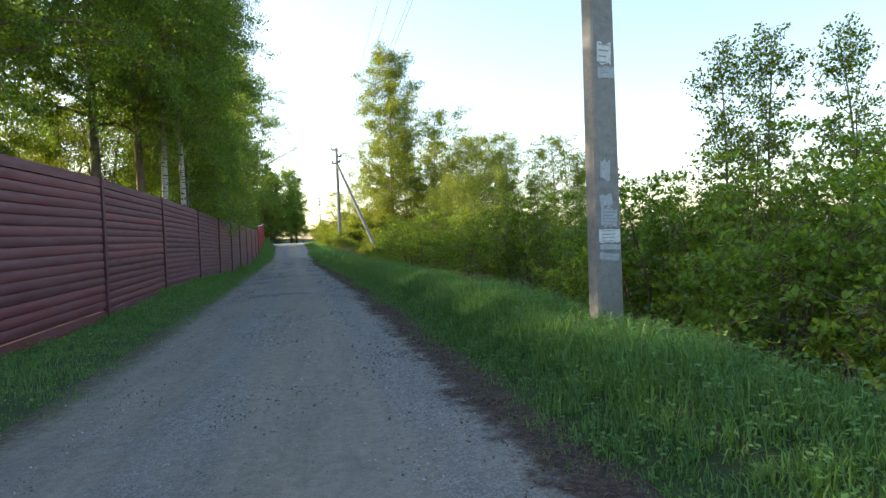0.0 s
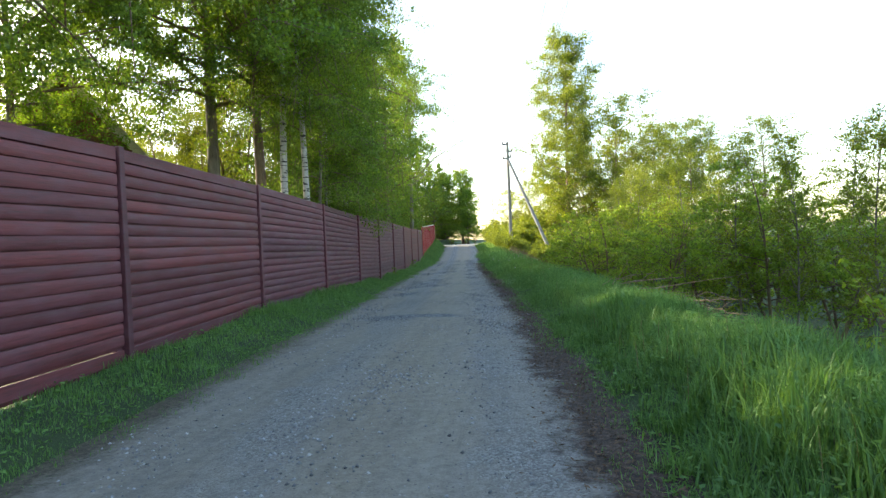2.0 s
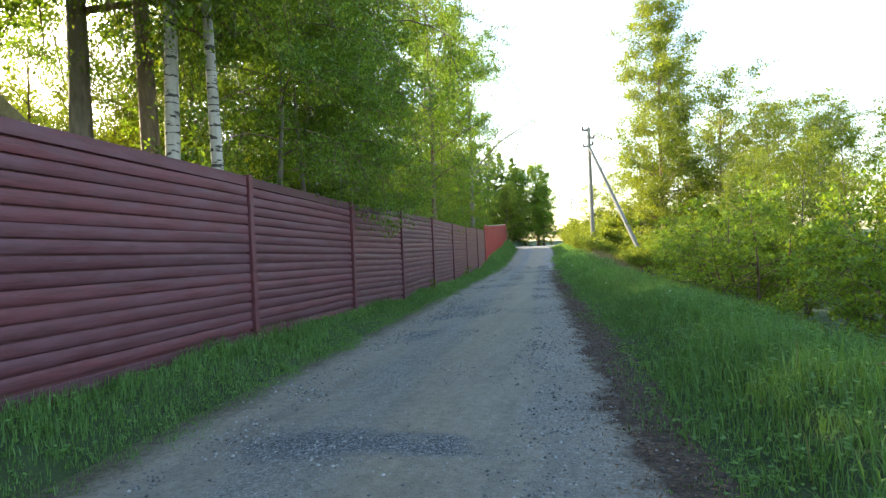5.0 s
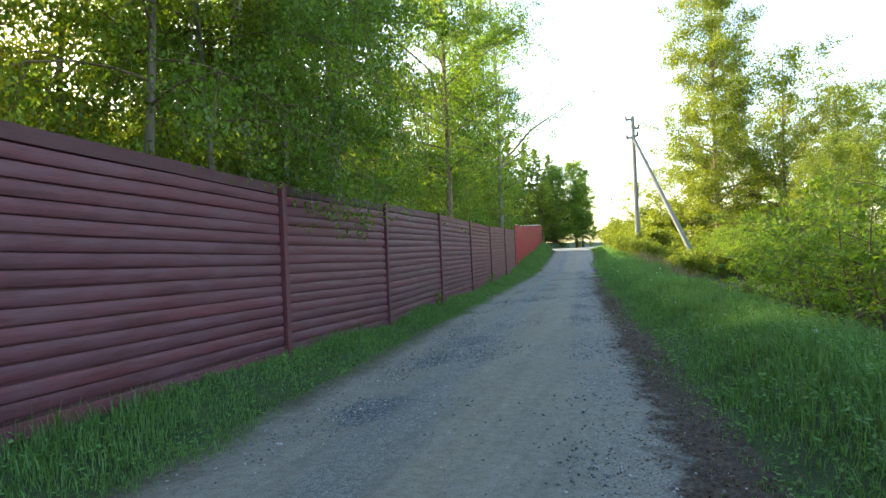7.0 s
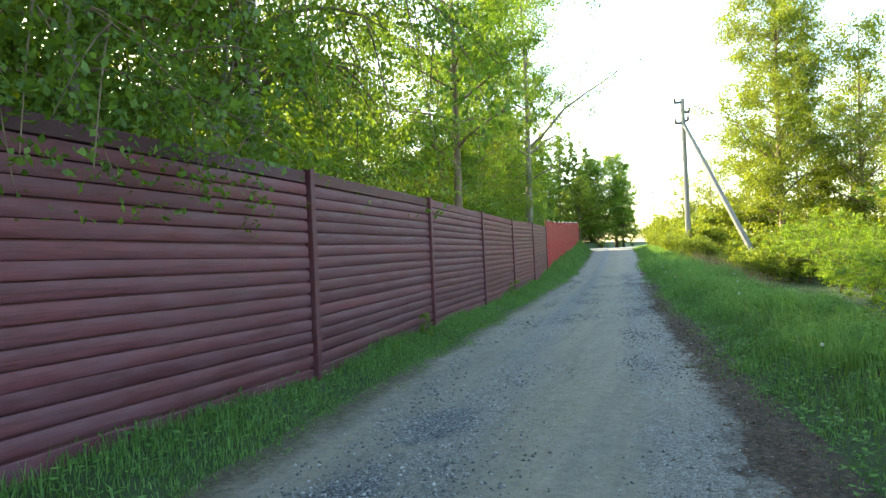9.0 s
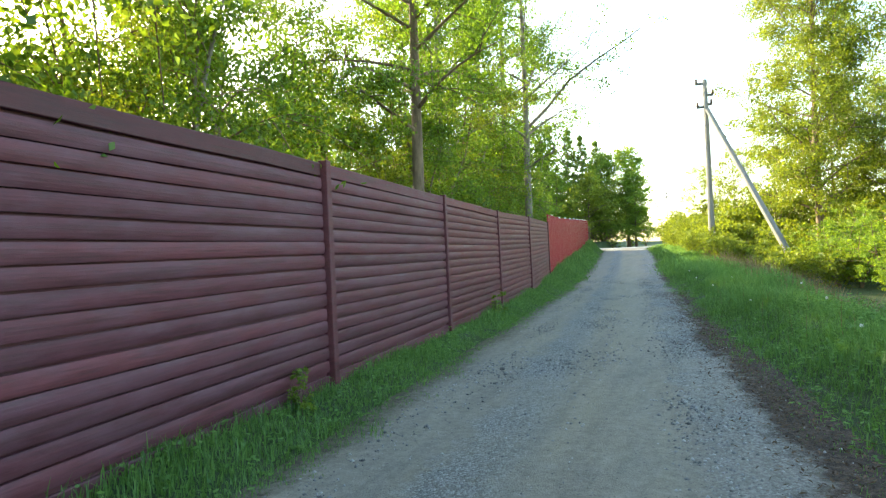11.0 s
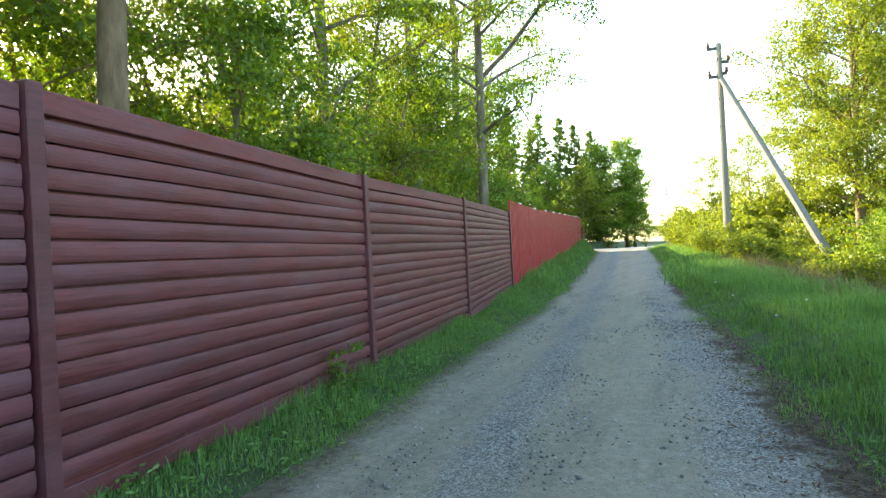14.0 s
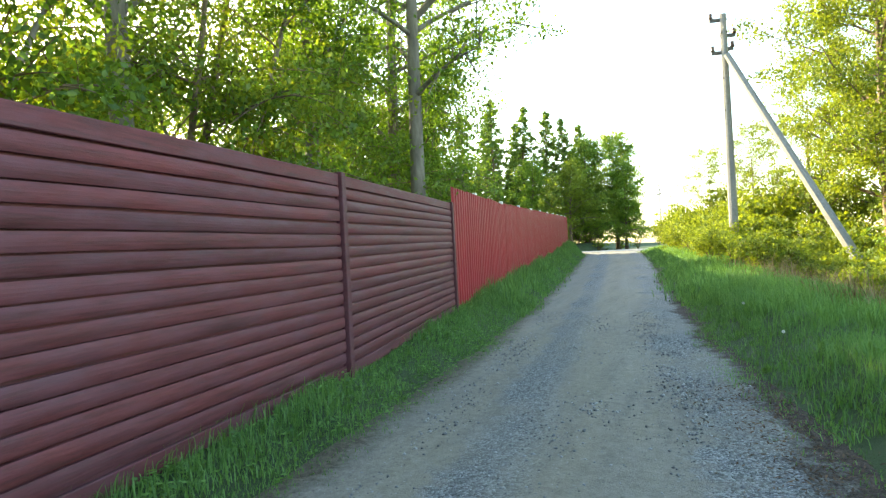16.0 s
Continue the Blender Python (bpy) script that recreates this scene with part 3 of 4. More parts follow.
NEAR = (2.62, 6.45)
near_pole = utility_pole(*NEAR, 10.2, 12, "grey concrete utility pole pasted with torn paper notices", w=(0.32, 0.21))
mid_pole = utility_pole(-1.92, 63.5, 10.5, 10, "tall grey concrete utility pole with a slanting brace", w=(0.34, 0.32), chamfer=0.075, brace=((1.6, 59.2, 0.1), (-1.85, 63.2, 8.75)))
utility_pole(-8.3, 139.0, 10.6, 8, "distant thin utility pole beyond the cross road", w=(0.24, 0.17))


def wire(name, a, b, sag):
    pts = []
    for k in range(25):
        t = k / 24
        p = Vector(a).lerp(Vector(b), t)
        p.z -= sag * 4 * t * (1 - t)
        pts.append(p)
    v, f = tubes([(pts, [0.007] * 25)], 4)
    ob = link_mesh(name, np_mesh(name, v, f, True), WIRE)
    tagged(ob, "thin aluminium overhead line strung between poles", "wire", "overhead lines")


for dx, z in ((-0.42, 10.05), (0.36, 9.45), (-0.42, 8.85), (0.30, 9.0)):
    wire("overhead_wire", (NEAR[0] + dx, NEAR[1], z + 0.05), (-1.92 + dx, 63.5, z + 0.3), 0.8)
    wire("overhead_wire", (-1.92 + dx, 63.5, z + 0.3), (-8.3 + dx, 139.0, z + 0.3), 0.8)

# ---- plants ----


def leaf_quads(centres, rng, size, droop=0.3, ratio=0.62, spread=0.3, flat=0.0):
    n = len(centres)
    a = rng.normal(size=(n, 3))
    a[:, 2] -= droop * 2
    a /= np.linalg.norm(a, axis=1)[:, None]
    s = np.cross(a, rng.normal(size=(n, 3)) * (1 - flat) + np.array([0, 0, 1.6 * flat]))
    s /= np.linalg.norm(s, axis=1)[:, None] + 1e-9
    nn = np.cross(a, s)
    ln = size * rng.uniform(1 - spread, 1 + spread, n)[:, None]
    w = ln * ratio / 2
    v = np.stack([centres - a * ln * 0.5, centres + s * w + nn * w * 0.35 - a * ln * 0.08, centres + a * ln * 0.5, centres - s * w + nn * w * 0.35 - a * ln * 0.08], 1)
    f = np.arange(n * 4).reshape(n, 4)
    return v.reshape(-1, 3), f


def grow(seed, height, spread, clear, limbs, radius, lift=35, droop=0.0, twigs=6, wob=0.25, shape="oval", bare=0.0, stems=1):
    """Limb paths and leaf anchors of a tree standing at the origin."""
    rng = np.random.default_rng(seed)
    paths, boughs, fine, anchors = [], [], [], []
    for st in range(stems):
        h = height * (1 if st == 0 else rng.uniform(0.6, 0.95))
        n = 12
        t = np.linspace(0, 1, n)
        az = rng.uniform(0, 2 * math.pi)
        off = (0 if stems == 1 else spread * 0.55) * t ** 0.8
        ph = rng.uniform(0, 6, 2)
        trunk = np.stack([off * math.cos(az) + wob * t * np.sin(3 * t + ph[0]), off * math.sin(az) + wob * t * np.sin(2.5 * t + ph[1]), h * t], 1)
        trunk[0, 2] = -0.25
        paths.append((trunk, radius * (1 - 0.93 * t) * (1 + 0.5 * np.exp(-t * 25)) + 0.004))
        k = max(3, limbs // stems)
        for i in range(k):
            f = clear + (0.985 - clear) * ((i + rng.uniform(0, 1)) / k)
            q = (f - clear) / (1 - clear)
            if shape == "oval":
                prof = math.sin(math.pi * (0.16 + 0.80 * q)) ** 0.8
            elif shape == "cone":
                prof = 1.02 - q
            else:
                prof = (1 - q) ** 0.6 * (0.55 + 0.45 * q) + 0.1
            ln = spread * prof * rng.uniform(0.65, 1.2)
            p0 = np.array([np.interp(f, t, trunk[:, c]) for c in range(3)])
            a = i * 2.4 + rng.uniform(-0.6, 0.6)
            el = radians(lift + rng.uniform(-15, 15))
            d = np.array([math.cos(a) * math.cos(el), math.sin(a) * math.cos(el), math.sin(el)])
            m = 6
            tt = np.linspace(0, 1, m)[:, None]
            limb = p0 + d * ln * tt + np.array([0, 0, -1]) * droop * ln * tt ** 2 + rng.normal(size=(1, 3)) * 0.08 * ln * tt ** 2
            r0 = radius * (1 - 0.9 * f) * 0.45 + 0.004
            boughs.append((limb, r0 * (1 - 0.85 * tt[:, 0])))
            if rng.uniform() < bare:
                continue
            for w in range(twigs):
                u = rng.uniform(0.25, 1.0)
                b0 = np.array([np.interp(u, tt[:, 0], limb[:, c]) for c in range(3)])
                d2 = d * 0.5 + rng.normal(size=3) * 0.6
                d2[2] -= droop * 0.9
                d2 /= np.linalg.norm(d2)
                l2 = ln * 0.38 * rng.uniform(0.5, 1.2) + 0.12
                s = np.linspace(0, 1, 4)[:, None]
                tw = b0 + d2 * l2 * s + np.array([0, 0, -1]) * droop * l2 * 1.1 * s ** 2
                fine.append((tw, r0 * 0.35 * (1 - 0.8 * s[:, 0]) + 0.002))
                anchors.append((tw, l2))
    return paths, boughs, fine, anchors, rng


def scatter(anchors, rng, count, fuzz, bunch):
    """Leaf places along the twigs, gathered in bunches."""
    per = np.array([a[1] for a in anchors])
    many = max(1, count // bunch)
    pick = rng.choice(len(anchors), many, p=per / per.sum())
    tw = np.array([a[0] for a in anchors])[pick]
    s = rng.uniform(0.1, 1.08, many) * 3
    i = np.clip(s.astype(int), 0, 2)
    fr = (s - i)[:, None]
    k = np.arange(many)
    p = tw[k, i] * (1 - fr) + tw[k, i + 1] * fr + rng.normal(size=(many, 3)) * fuzz * 0.8
    p = np.repeat(p, bunch, axis=0)
    return p + rng.normal(size=p.shape) * fuzz * np.array([0.8, 0.8, 0.36])


def tree(name, label, category, group, leaf, bark, count, size, fuzz=0.12, leaf_droop=0.3, sides=6, fine_twigs=True, twig_bark=None, extra=(), bunch=9, flat=0.45, **g):
    paths, boughs, fine, anchors, rng = grow(**g)
    top = new(name)
    tagged(top, label, category, group)
    v, f = tubes(paths, sides + 2)
    link_mesh("trunk", np_mesh("trunk", v, f, True), bark, top)
    for pts, r in extra:
        pts = np.array(pts, float)
        boughs.append((pts, np.linspace(r, 0.01, len(pts))))
        for k in range(14):
            b0 = pts[1] + (pts[-1] - pts[1]) * rng.uniform(0.45, 1.0)
            d2 = rng.normal(size=3) * 0.5 + (0.4, 0, 0.1)
            tw = b0 + d2 * np.linspace(0, 1, 4)[:, None]
            fine.append((tw, np.full(4, 0.006)))
            anchors.append((tw, 0.5))
    v, f = tubes(boughs, max(4, sides - 1))
    if fine_twigs:
        v2, f2 = tubes(fine, 3)
        v, f = np.concatenate([v, v2]), np.concatenate([f, f2 + len(v)])
    tagged(link_mesh("twigwork", np_mesh("twigwork", v, f, True), twig_bark or bark, top), kind="stuff")
    v, f = leaf_quads(scatter(anchors, rng, count, fuzz, bunch), rng, size, leaf_droop, flat=flat)
    link_mesh("crown", np_mesh("crown", v, f), leaf, top)
    return top


def plant(ob, x, y, turn=0.0, scale=1.0, first=False, tilt=0.0):
    m = pose(x, y, land_z(x, y), tilt, 0, turn) @ Matrix.Scale(scale, 4)
    if first:
        ob.matrix_basis = m
        return ob
    return copy_thing_scaled(ob, m)


def copy_thing_scaled(ob, m):
    loc, rot, sc = m.decompose()
    c = copy_thing(ob, Matrix.Translation(loc) @ rot.to_matrix().to_4x4())
    c.matrix_basis = m
    return c


def stand(make, spots):
    """Plants one kind of tree at each (x, y, turn, scale)."""
    ob = make
    for k, (x, y, turn, scale) in enumerate(spots):
        plant(ob, x, y, turn, scale, first=(k == 0))


BIRCH_LABEL = "slender birch with pale trunk and hanging yellow-green leaves"
stand(tree("birch_tree", BIRCH_LABEL, "tree", "birches behind the fence", LEAF_BIRCH, BARK_BIRCH, 44000, 0.062, 0.15, 0.7, twig_bark=BARK_BROWN,
           seed=11, height=14.5, spread=3.2, clear=0.17, limbs=46, radius=0.13, lift=30, droop=0.6, twigs=7),
      [(-6.5, 26.7, 80, 1.02), (-7.3, 27.4, 200, 0.95)])
stand(tree("birch_tree", BIRCH_LABEL, "tree", "birches behind the fence", LEAF_BIRCH, BARK_BIRCH, 42000, 0.062, 0.15, 0.7, twig_bark=BARK_BROWN,
           seed=12, height=13.0, spread=2.6, clear=0.33, limbs=40, radius=0.10, lift=35, droop=0.6, twigs=7),
      [(-5.3, 18.2, 0, 1.0), (-4.9, 18.55, 200, 0.85), (-5.9, 23.2, 110, 1.0)])
ALDER_LABEL = "grey-barked alder with dark green leaves behind the fence"
stand(tree("grey_alder", ALDER_LABEL, "tree", "trees behind the fence", LEAF_ASH, BARK_BROWN, 54000, 0.072, 0.13, 0.3, twig_bark=BARK_BROWN,
           seed=21, height=12.5, spread=3.6, clear=0.3, limbs=36, radius=0.145, lift=26, droop=0.15, twigs=8),
      # The alder at (-9.0, 1.5) is never in view; added to cast shade.
      [(-6.8, 34.55, 220, 0.88), (-9.0, 1.5, 200, 1.0), (-6.1, 18.9, 30, 1.0), (-6.9, 24.8, 100, 0.95)])
stand(tree("grey_alder", "broad dark green alder with long spreading boughs above the fence", "tree", "trees behind the fence", LEAF_ASH, BARK, 105000, 0.082, 0.14, 0.3, twig_bark=BARK_BROWN,
           seed=23, height=13.5, spread=5.4, clear=0.333, limbs=44, radius=0.18, lift=20, droop=0.12, twigs=9),
      [(-7.3, 18.9, 0, 1.0), (-6.5, 11.3, 150, 0.88), (-10.6, 11.0, 60, 0.85), (-9.8, 15.6, 230, 0.66)])
stand(tree("grey_alder", "thin alder with a long bare bough over the track", "tree", "trees behind the fence", LEAF_ASH, BARK, 9000, 0.09, 0.18, 0.3, twig_bark=BARK,
           extra=[([(0, 0, 5.0), (0.8, 0.1, 5.7), (1.6, 0.0, 6.5), (2.5, -0.1, 7.0), (3.4, 0.0, 7.5), (4.0, 0.1, 7.9)], 0.07)],
           seed=31, height=14.0, spread=3.0, clear=0.25, limbs=24, radius=0.15, lift=38, droop=0.1, twigs=8, bare=0.35),
      [(-7.8, 45.6, 0, 1.0)])
stand(tree("grey_alder", "thin alder with sparse crown and bare side limbs", "tree", "trees behind the fence", LEAF_ASH, BARK, 26000, 0.085, 0.18, 0.3, twig_bark=BARK,
           seed=32, height=14.0, spread=3.2, clear=0.22, limbs=28, radius=0.15, lift=35, droop=0.1, twigs=8, bare=0.2),
      [(-8.8, 40.5, 100, 0.95), (-9.2, 47.5, 190, 1.0), (-8.6, 43.6, 300, 0.85)])
stand(tree("young_alder", "bushy young alder rising behind the fence", "tree", "saplings along the fence", LEAF_ASH, BARK, 15000, 0.065, 0.13, 0.3, twig_bark=BARK_BROWN,
           seed=41, height=5.2, spread=1.8, clear=0.22, limbs=24, radius=0.06, lift=40, droop=0.2, twigs=7, stems=3),
      [(-6.9, 26.0, 0, 1.0), (-7.5, 29.6, 90, 1.0), (-8.2, 38.2, 270, 1.1), (-8.9, 41.9, 45, 1.1), (-9.6, 45.3, 130, 1.2), (-10.2, 34.5, 210, 1.4), (-6.6, 23.4, 320, 0.9), (-6.5, 24.2, 140, 0.85), (-11, 50.5, 20, 1.3), (-12.5, 44, 250, 1.2), (-11.5, 37.5, 100, 1.2), (-13.0, 50, 150, 1.2), (-11.0, 54.5, 200, 0.9), (-10.0, 49.0, 40, 1.35), (-10.9, 52.6, 120, 1.35), (-9.7, 46.6, 260, 1.2), (-8.1, 36.9, 200, 1.0), (-9.3, 32.6, 310, 1.1)])

stand(tree("young_alder", "leafy young alder with boughs hanging over the fence top", "tree", "saplings along the fence", LEAF_ASH, BARK, 22000, 0.06, 0.13, 0.5, twig_bark=BARK_BROWN,
           seed=43, height=6.8, spread=2.3, clear=0.36, limbs=24, radius=0.06, lift=8, droop=0.35, twigs=7),
      [(float(fence_x(y)) - d, y, turn, sc) for y, d, turn, sc in ((20.9, 0.8, 0, 1.0), (22.1, 0.75, 130, 0.95), (23.7, 0.7, 250, 0.9))])

stand(tree("young_aspen", "sunlit young aspen with round yellow-green leaves behind the fence", "tree", "saplings along the fence", LEAF_YELLOW, BARK_BROWN, 20000, 0.062, 0.14, 0.4,
           seed=47, height=7.2, spread=1.9, clear=0.18, limbs=30, radius=0.06, lift=35, droop=0.2, twigs=7, stems=2, bunch=12),
      [(-8.6, 38.9, 0, 1.0), (-9.3, 41.4, 140, 1.1), (-8.2, 29.4, 250, 0.9), (-8.6, 22.6, 60, 1.0), (-8.6, 25.4, 200, 1.0), (-11.0, 25.0, 90, 1.0), (-12.6, 26.6, 170, 1.1), (-10.6, 22.9, 280, 0.9), (-14.0, 24.4, 30, 1.0), (-8.5, 35.4, 320, 0.95)])

# yard trees well behind the house and fence
stand(tree("yard_alder", "sunlit yellow-green alder standing far back behind the fence", "tree", "yard trees", LEAF_YELLOW, BARK, 12000, 0.16, 0.25, 0.3, fine_twigs=False,
           seed=35, height=7.8, spread=3.9, clear=0.1, limbs=40, radius=0.13, lift=28, droop=0.1, twigs=7, sides=5),
      [(-23.5, 27.0, 0, 0.85), (-26.0, 33.0, 70, 1.0), (-28.5, 22.5, 140, 1.05), (-24.5, 39.5, 210, 1.0), (-29.5, 28.5, 290, 1.1), (-27.5, 45.0, 30, 1.0), (-23.0, 51.0, 110, 0.95), (-31.0, 37.5, 180, 1.15), (-20.5, 32.0, 240, 0.8), (-18.5, 28.2, 60, 0.55), (-19.5, 24.0, 320, 0.6), (-17.5, 36.5, 20, 0.8), (-20.5, 62.0, 155, 0.9), (-16.5, 64.0, 350, 0.8), (-34.0, 30.0, 15, 1.5), (-36.0, 42.0, 95, 1.55), (-35.0, 53.0, 175, 1.5), (-31.0, 62.0, 255, 1.4)])

# conifers beyond the cross road
stand(tree("spruce_tree", "dark green conical spruce beyond the red fence", "tree", "spruces at the junction", NEEDLE, BARK_BROWN, 13000, 0.21, 0.10, 0.5, fine_twigs=False,
           seed=51, height=12.6, spread=2.9, clear=0.05, limbs=120, radius=0.16, lift=4, droop=0.28, twigs=5, shape="cone", sides=5),
      [(-24.6, 95, 0, 1.1), (-21.2, 94, 60, 1.15), (-18.6, 95, 130, 1.08), (-16.6, 96, 200, 1.05), (-14.8, 96, 280, 0.98), (-13.2, 97, 10, 0.92), (-22.8, 97, 90, 1.1), (-20.0, 97.5, 90, 1.0), (-27, 93, 30, 1.1)])
stand(tree("lime_tree", "round-crowned dark green tree at the junction", "tree", "trees at the junction", LEAF_BUSH, BARK_BROWN, 16000, 0.2, 0.26, 0.3, fine_twigs=False,
           seed=52, height=11.0, spread=4.2, clear=0.12, limbs=44, radius=0.2, lift=24, droop=0.1, twigs=7, sides=5, shape="spire"),
      [(-10.2, 97, 0, 1.0), (-9.2, 94.5, 200, 0.72), (-12.6, 96.0, 300, 0.9), (-17.0, 92.0, 40, 0.72)])
stand(tree("lime_tree", "low sunlit yellow-green tree at the junction", "tree", "trees at the junction", LEAF_YELLOW, BARK_BROWN, 9000, 0.2, 0.26, 0.3, fine_twigs=False,
           seed=53, height=7.0, spread=3.0, clear=0.14, limbs=36, radius=0.14, lift=26, droop=0.1, twigs=7, sides=5),
      [(-13.6, 91.5, 100, 1.0)])

# tall sunlit aspens by the braced pole
stand(tree("aspen_tree", "tall sunlit aspen with yellow-green leaves", "tree", "tall trees by the braced pole", LEAF_YELLOW, BARK_BROWN, 80000, 0.135, 0.27, 0.3,
           seed=61, height=20.7, spread=6.4, clear=0.12, limbs=60, radius=0.22, lift=32, droop=0.08, twigs=8, shape="spire"),
      [(3.6, 64.5, 0, 1.0)])
stand(tree("aspen_tree", "sunlit yellow-green aspen with a rounded crown", "tree", "tall trees by the braced pole", LEAF_YELLOW, BARK_BROWN, 18000, 0.16, 0.26, 0.3,
           seed=62, height=14.2, spread=5.2, clear=0.12, limbs=40, radius=0.16, lift=35, droop=0.1, twigs=8),
      [(8.2, 66.0, 0, 1.0), (12.0, 67.5, 120, 0.8), (5.5, 72, 220, 0.75), (-0.2, 75.5, 70, 0.5), (-2.4, 78.5, 160, 0.42), (2.2, 72.5, 250, 0.6), (13.0, 58.0, 30, 0.62), (16.0, 66, 200, 0.8), (9.5, 75, 310, 0.8), (14.5, 75, 15, 0.85), (20.0, 62, 90, 0.75), (9.0, 55.5, 270, 0.5)])

# thicket beyond the verge
BUSH_LABEL = "dense green willow shrub growing in the ditch"


def shrub(seed, height, count, size, fine):
    return tree("willow_shrub", BUSH_LABEL, "shrub", "thicket beside the track", LEAF_BUSH, BARK_BROWN, count, size, 0.11, 0.25, fine_twigs=fine, bunch=14, flat=0.7,
                seed=seed, height=height, spread=2.0, clear=0.12, limbs=36, radius=0.04, lift=24, droop=0.15, twigs=5, stems=4, sides=5)


shrubs = {("near", 0): shrub(71, 4.1, 7600, 0.095, True), ("near", 1): shrub(72, 3.4, 7600, 0.095, True),
          ("far", 0): shrub(73, 4.3, 4800, 0.12, False), ("far", 1): shrub(74, 3.6, 4800, 0.12, False)}
sapling = tree("young_aspen", "slim young aspen rising above the thicket", "tree", "saplings in the thicket", LEAF_YELLOW, BARK, 6500, 0.075, 0.10, 0.2,
               seed=75, height=6.6, spread=1.5, clear=0.15, limbs=32, radius=0.045, lift=48, droop=0.0, twigs=6, shape="spire")
rng = random.Random(77)
placed = set()
for y in np.arange(1.5, 60, 2.1):
    for off, kind in ((3.9, 1), (5.7, 0), (8.2, 0)) if y < 36 else ((7.6, 1), (9.6, 0)):
        if (off == 8.2 and 9 < y < 30 and rng.random() < 0.5) or y > 14 and (rng.random() < 0.12 or (off < 4 and rng.random() < 0.25)):
            continue
        yy = y + rng.uniform(-0.8, 0.8)
        x = road_right(yy) + off + rng.uniform(-0.4, 0.7)
        key = ("near" if y < 32 and off < 8 else "far", kind)
        plant(shrubs[key], x, yy, rng.uniform(0, 360), rng.uniform(0.78, 1.08) * float(np.interp(yy, [4, 14, 30, 36, 50, 60], [0.90, 0.86, 0.95, 0.66, 0.66, 1.0])), first=key not in placed)
        placed.add(key)
for x, y, sc in ((-11.4, 92.5, 0.75), (-9.6, 93.5, 0.65), (-13.4, 94.0, 0.8), (-15.5, 91.5, 0.8), (-8.3, 95.5, 0.6), (-17.8, 91.0, 0.8), (-12.4, 96.5, 0.9)):
    plant(shrubs["far", 0], x, y, rng.uniform(0, 360), sc)
for k, (x, y, sc) in enumerate(((6.6, 10.6, 0.84), (7.5, 10.4, 0.88), (8.8, 10.2, 0.87), (9.9, 9.8, 0.75), (5.6, 15.5, 0.62), (4.9, 20.0, 0.66), (7.6, 20.5, 0.72), (5.2, 17.8, 0.6), (4.4, 23.5, 0.68), (6.0, 25.2, 0.75), (3.9, 27.6, 0.66), (5.4, 30.0, 0.78), (4.0, 33.5, 0.72), (6.4, 35.0, 0.85), (4.6, 38.0, 0.8), (5.0, 43.0, 0.8), (6.6, 47.0, 0.95), (8.0, 50.0, 1.0), (6.8, 54.0, 0.9))):
    plant(sapling, x, y, rng.uniform(0, 360), sc, first=k == 0)

# sunlit low scrub along the far verge
stand(tree("scrub_bush", "low sunlit yellow-green scrub along the verge", "shrub", "far verge scrub", LEAF_YELLOW, BARK_BROWN, 3200, 0.15, 0.17, 0.2, fine_twigs=False,
           seed=81, height=2.1, spread=1.6, clear=0.08, limbs=26, radius=0.03, lift=35, droop=0.1, twigs=6, stems=5, sides=4),
      [(road_right(y) + o, y, y * 37, sc) for y, o, sc in ((54, 4.6, 0.7), (57, 3.4, 0.55), (60, 2.8, 0.5), (62, 3.9, 0.6), (65, 2.6, 0.7), (68, 3.8, 1.0), (71, 2.4, 0.9), (74, 3.4, 1.2), (77, 2.2, 0.9), (79, 3.6, 1.2), (72, 6, 1.6), (78, 6.5, 1.6), (63, 6.0, 0.9), (66, 7.5, 1.1), (60, 5.6, 0.7), (62, 9.5, 1.3), (66, 11, 1.5), (58, 8.0, 0.9), (69, 5.4, 1.2), (55, 7.0, 0.8), (60.4, 6.2, 0.5), (58.6, 5.5, 0.45), (61.5, 5.0, 0.55), (59, 12, 1.4), (64, 15, 1.6), (76, 10, 1.7), (72, 14, 1.8), (80, 3.0, 1.1), (57.6, 6.0, 0.75), (56.4, 5.2, 0.6), (56, 2.7, 0.55), (58.5, 2.3, 0.5), (61.5, 2.0, 0.55), (63.5, 2.4, 0.65), (67, 1.9, 0.6), (70, 1.7, 0.65), (73.5, 1.8, 0.7), (76, 1.7, 0.7), (91, 1.0, 1.0), (93, 4.0, 1.4), (95, 8.0, 1.6))])


# ---- grass ----
def grass(name, label, spots, heights, widths, mat, rng, bend=0.45):
    n = len(spots)
    a = rng.uniform(0, 2 * math.pi, n)
    d = np.stack([np.cos(a), np.sin(a), np.zeros(n)], 1)
    s = np.stack([-np.sin(a), np.cos(a), np.zeros(n)], 1)
    h = heights[:, None]
    w = widths[:, None] / 2
    b = rng.uniform(0.1, 1.0, n)[:, None] * bend
    up = np.array([0, 0, 1.0])
    mid = spots + up * h * 0.55 + d * h * b * 0.3
    tip = spots + up * h * (1 - 0.35 * b) + d * h * b
    v = np.stack([spots - s * w, spots + s * w, mid - s * w * 0.8, mid + s * w * 0.8, tip], 1)
    base = np.arange(n)[:, None] * 5
    f = np.concatenate([base + np.array([0, 1, 3]), base + np.array([0, 3, 2]), base + np.array([2, 3, 4])], 1).reshape(-1, 3)
    ob = link_mesh(name, np_mesh(name, v.reshape(-1, 3), f), mat)
    tagged(ob, label, "grass", kind="stuff")


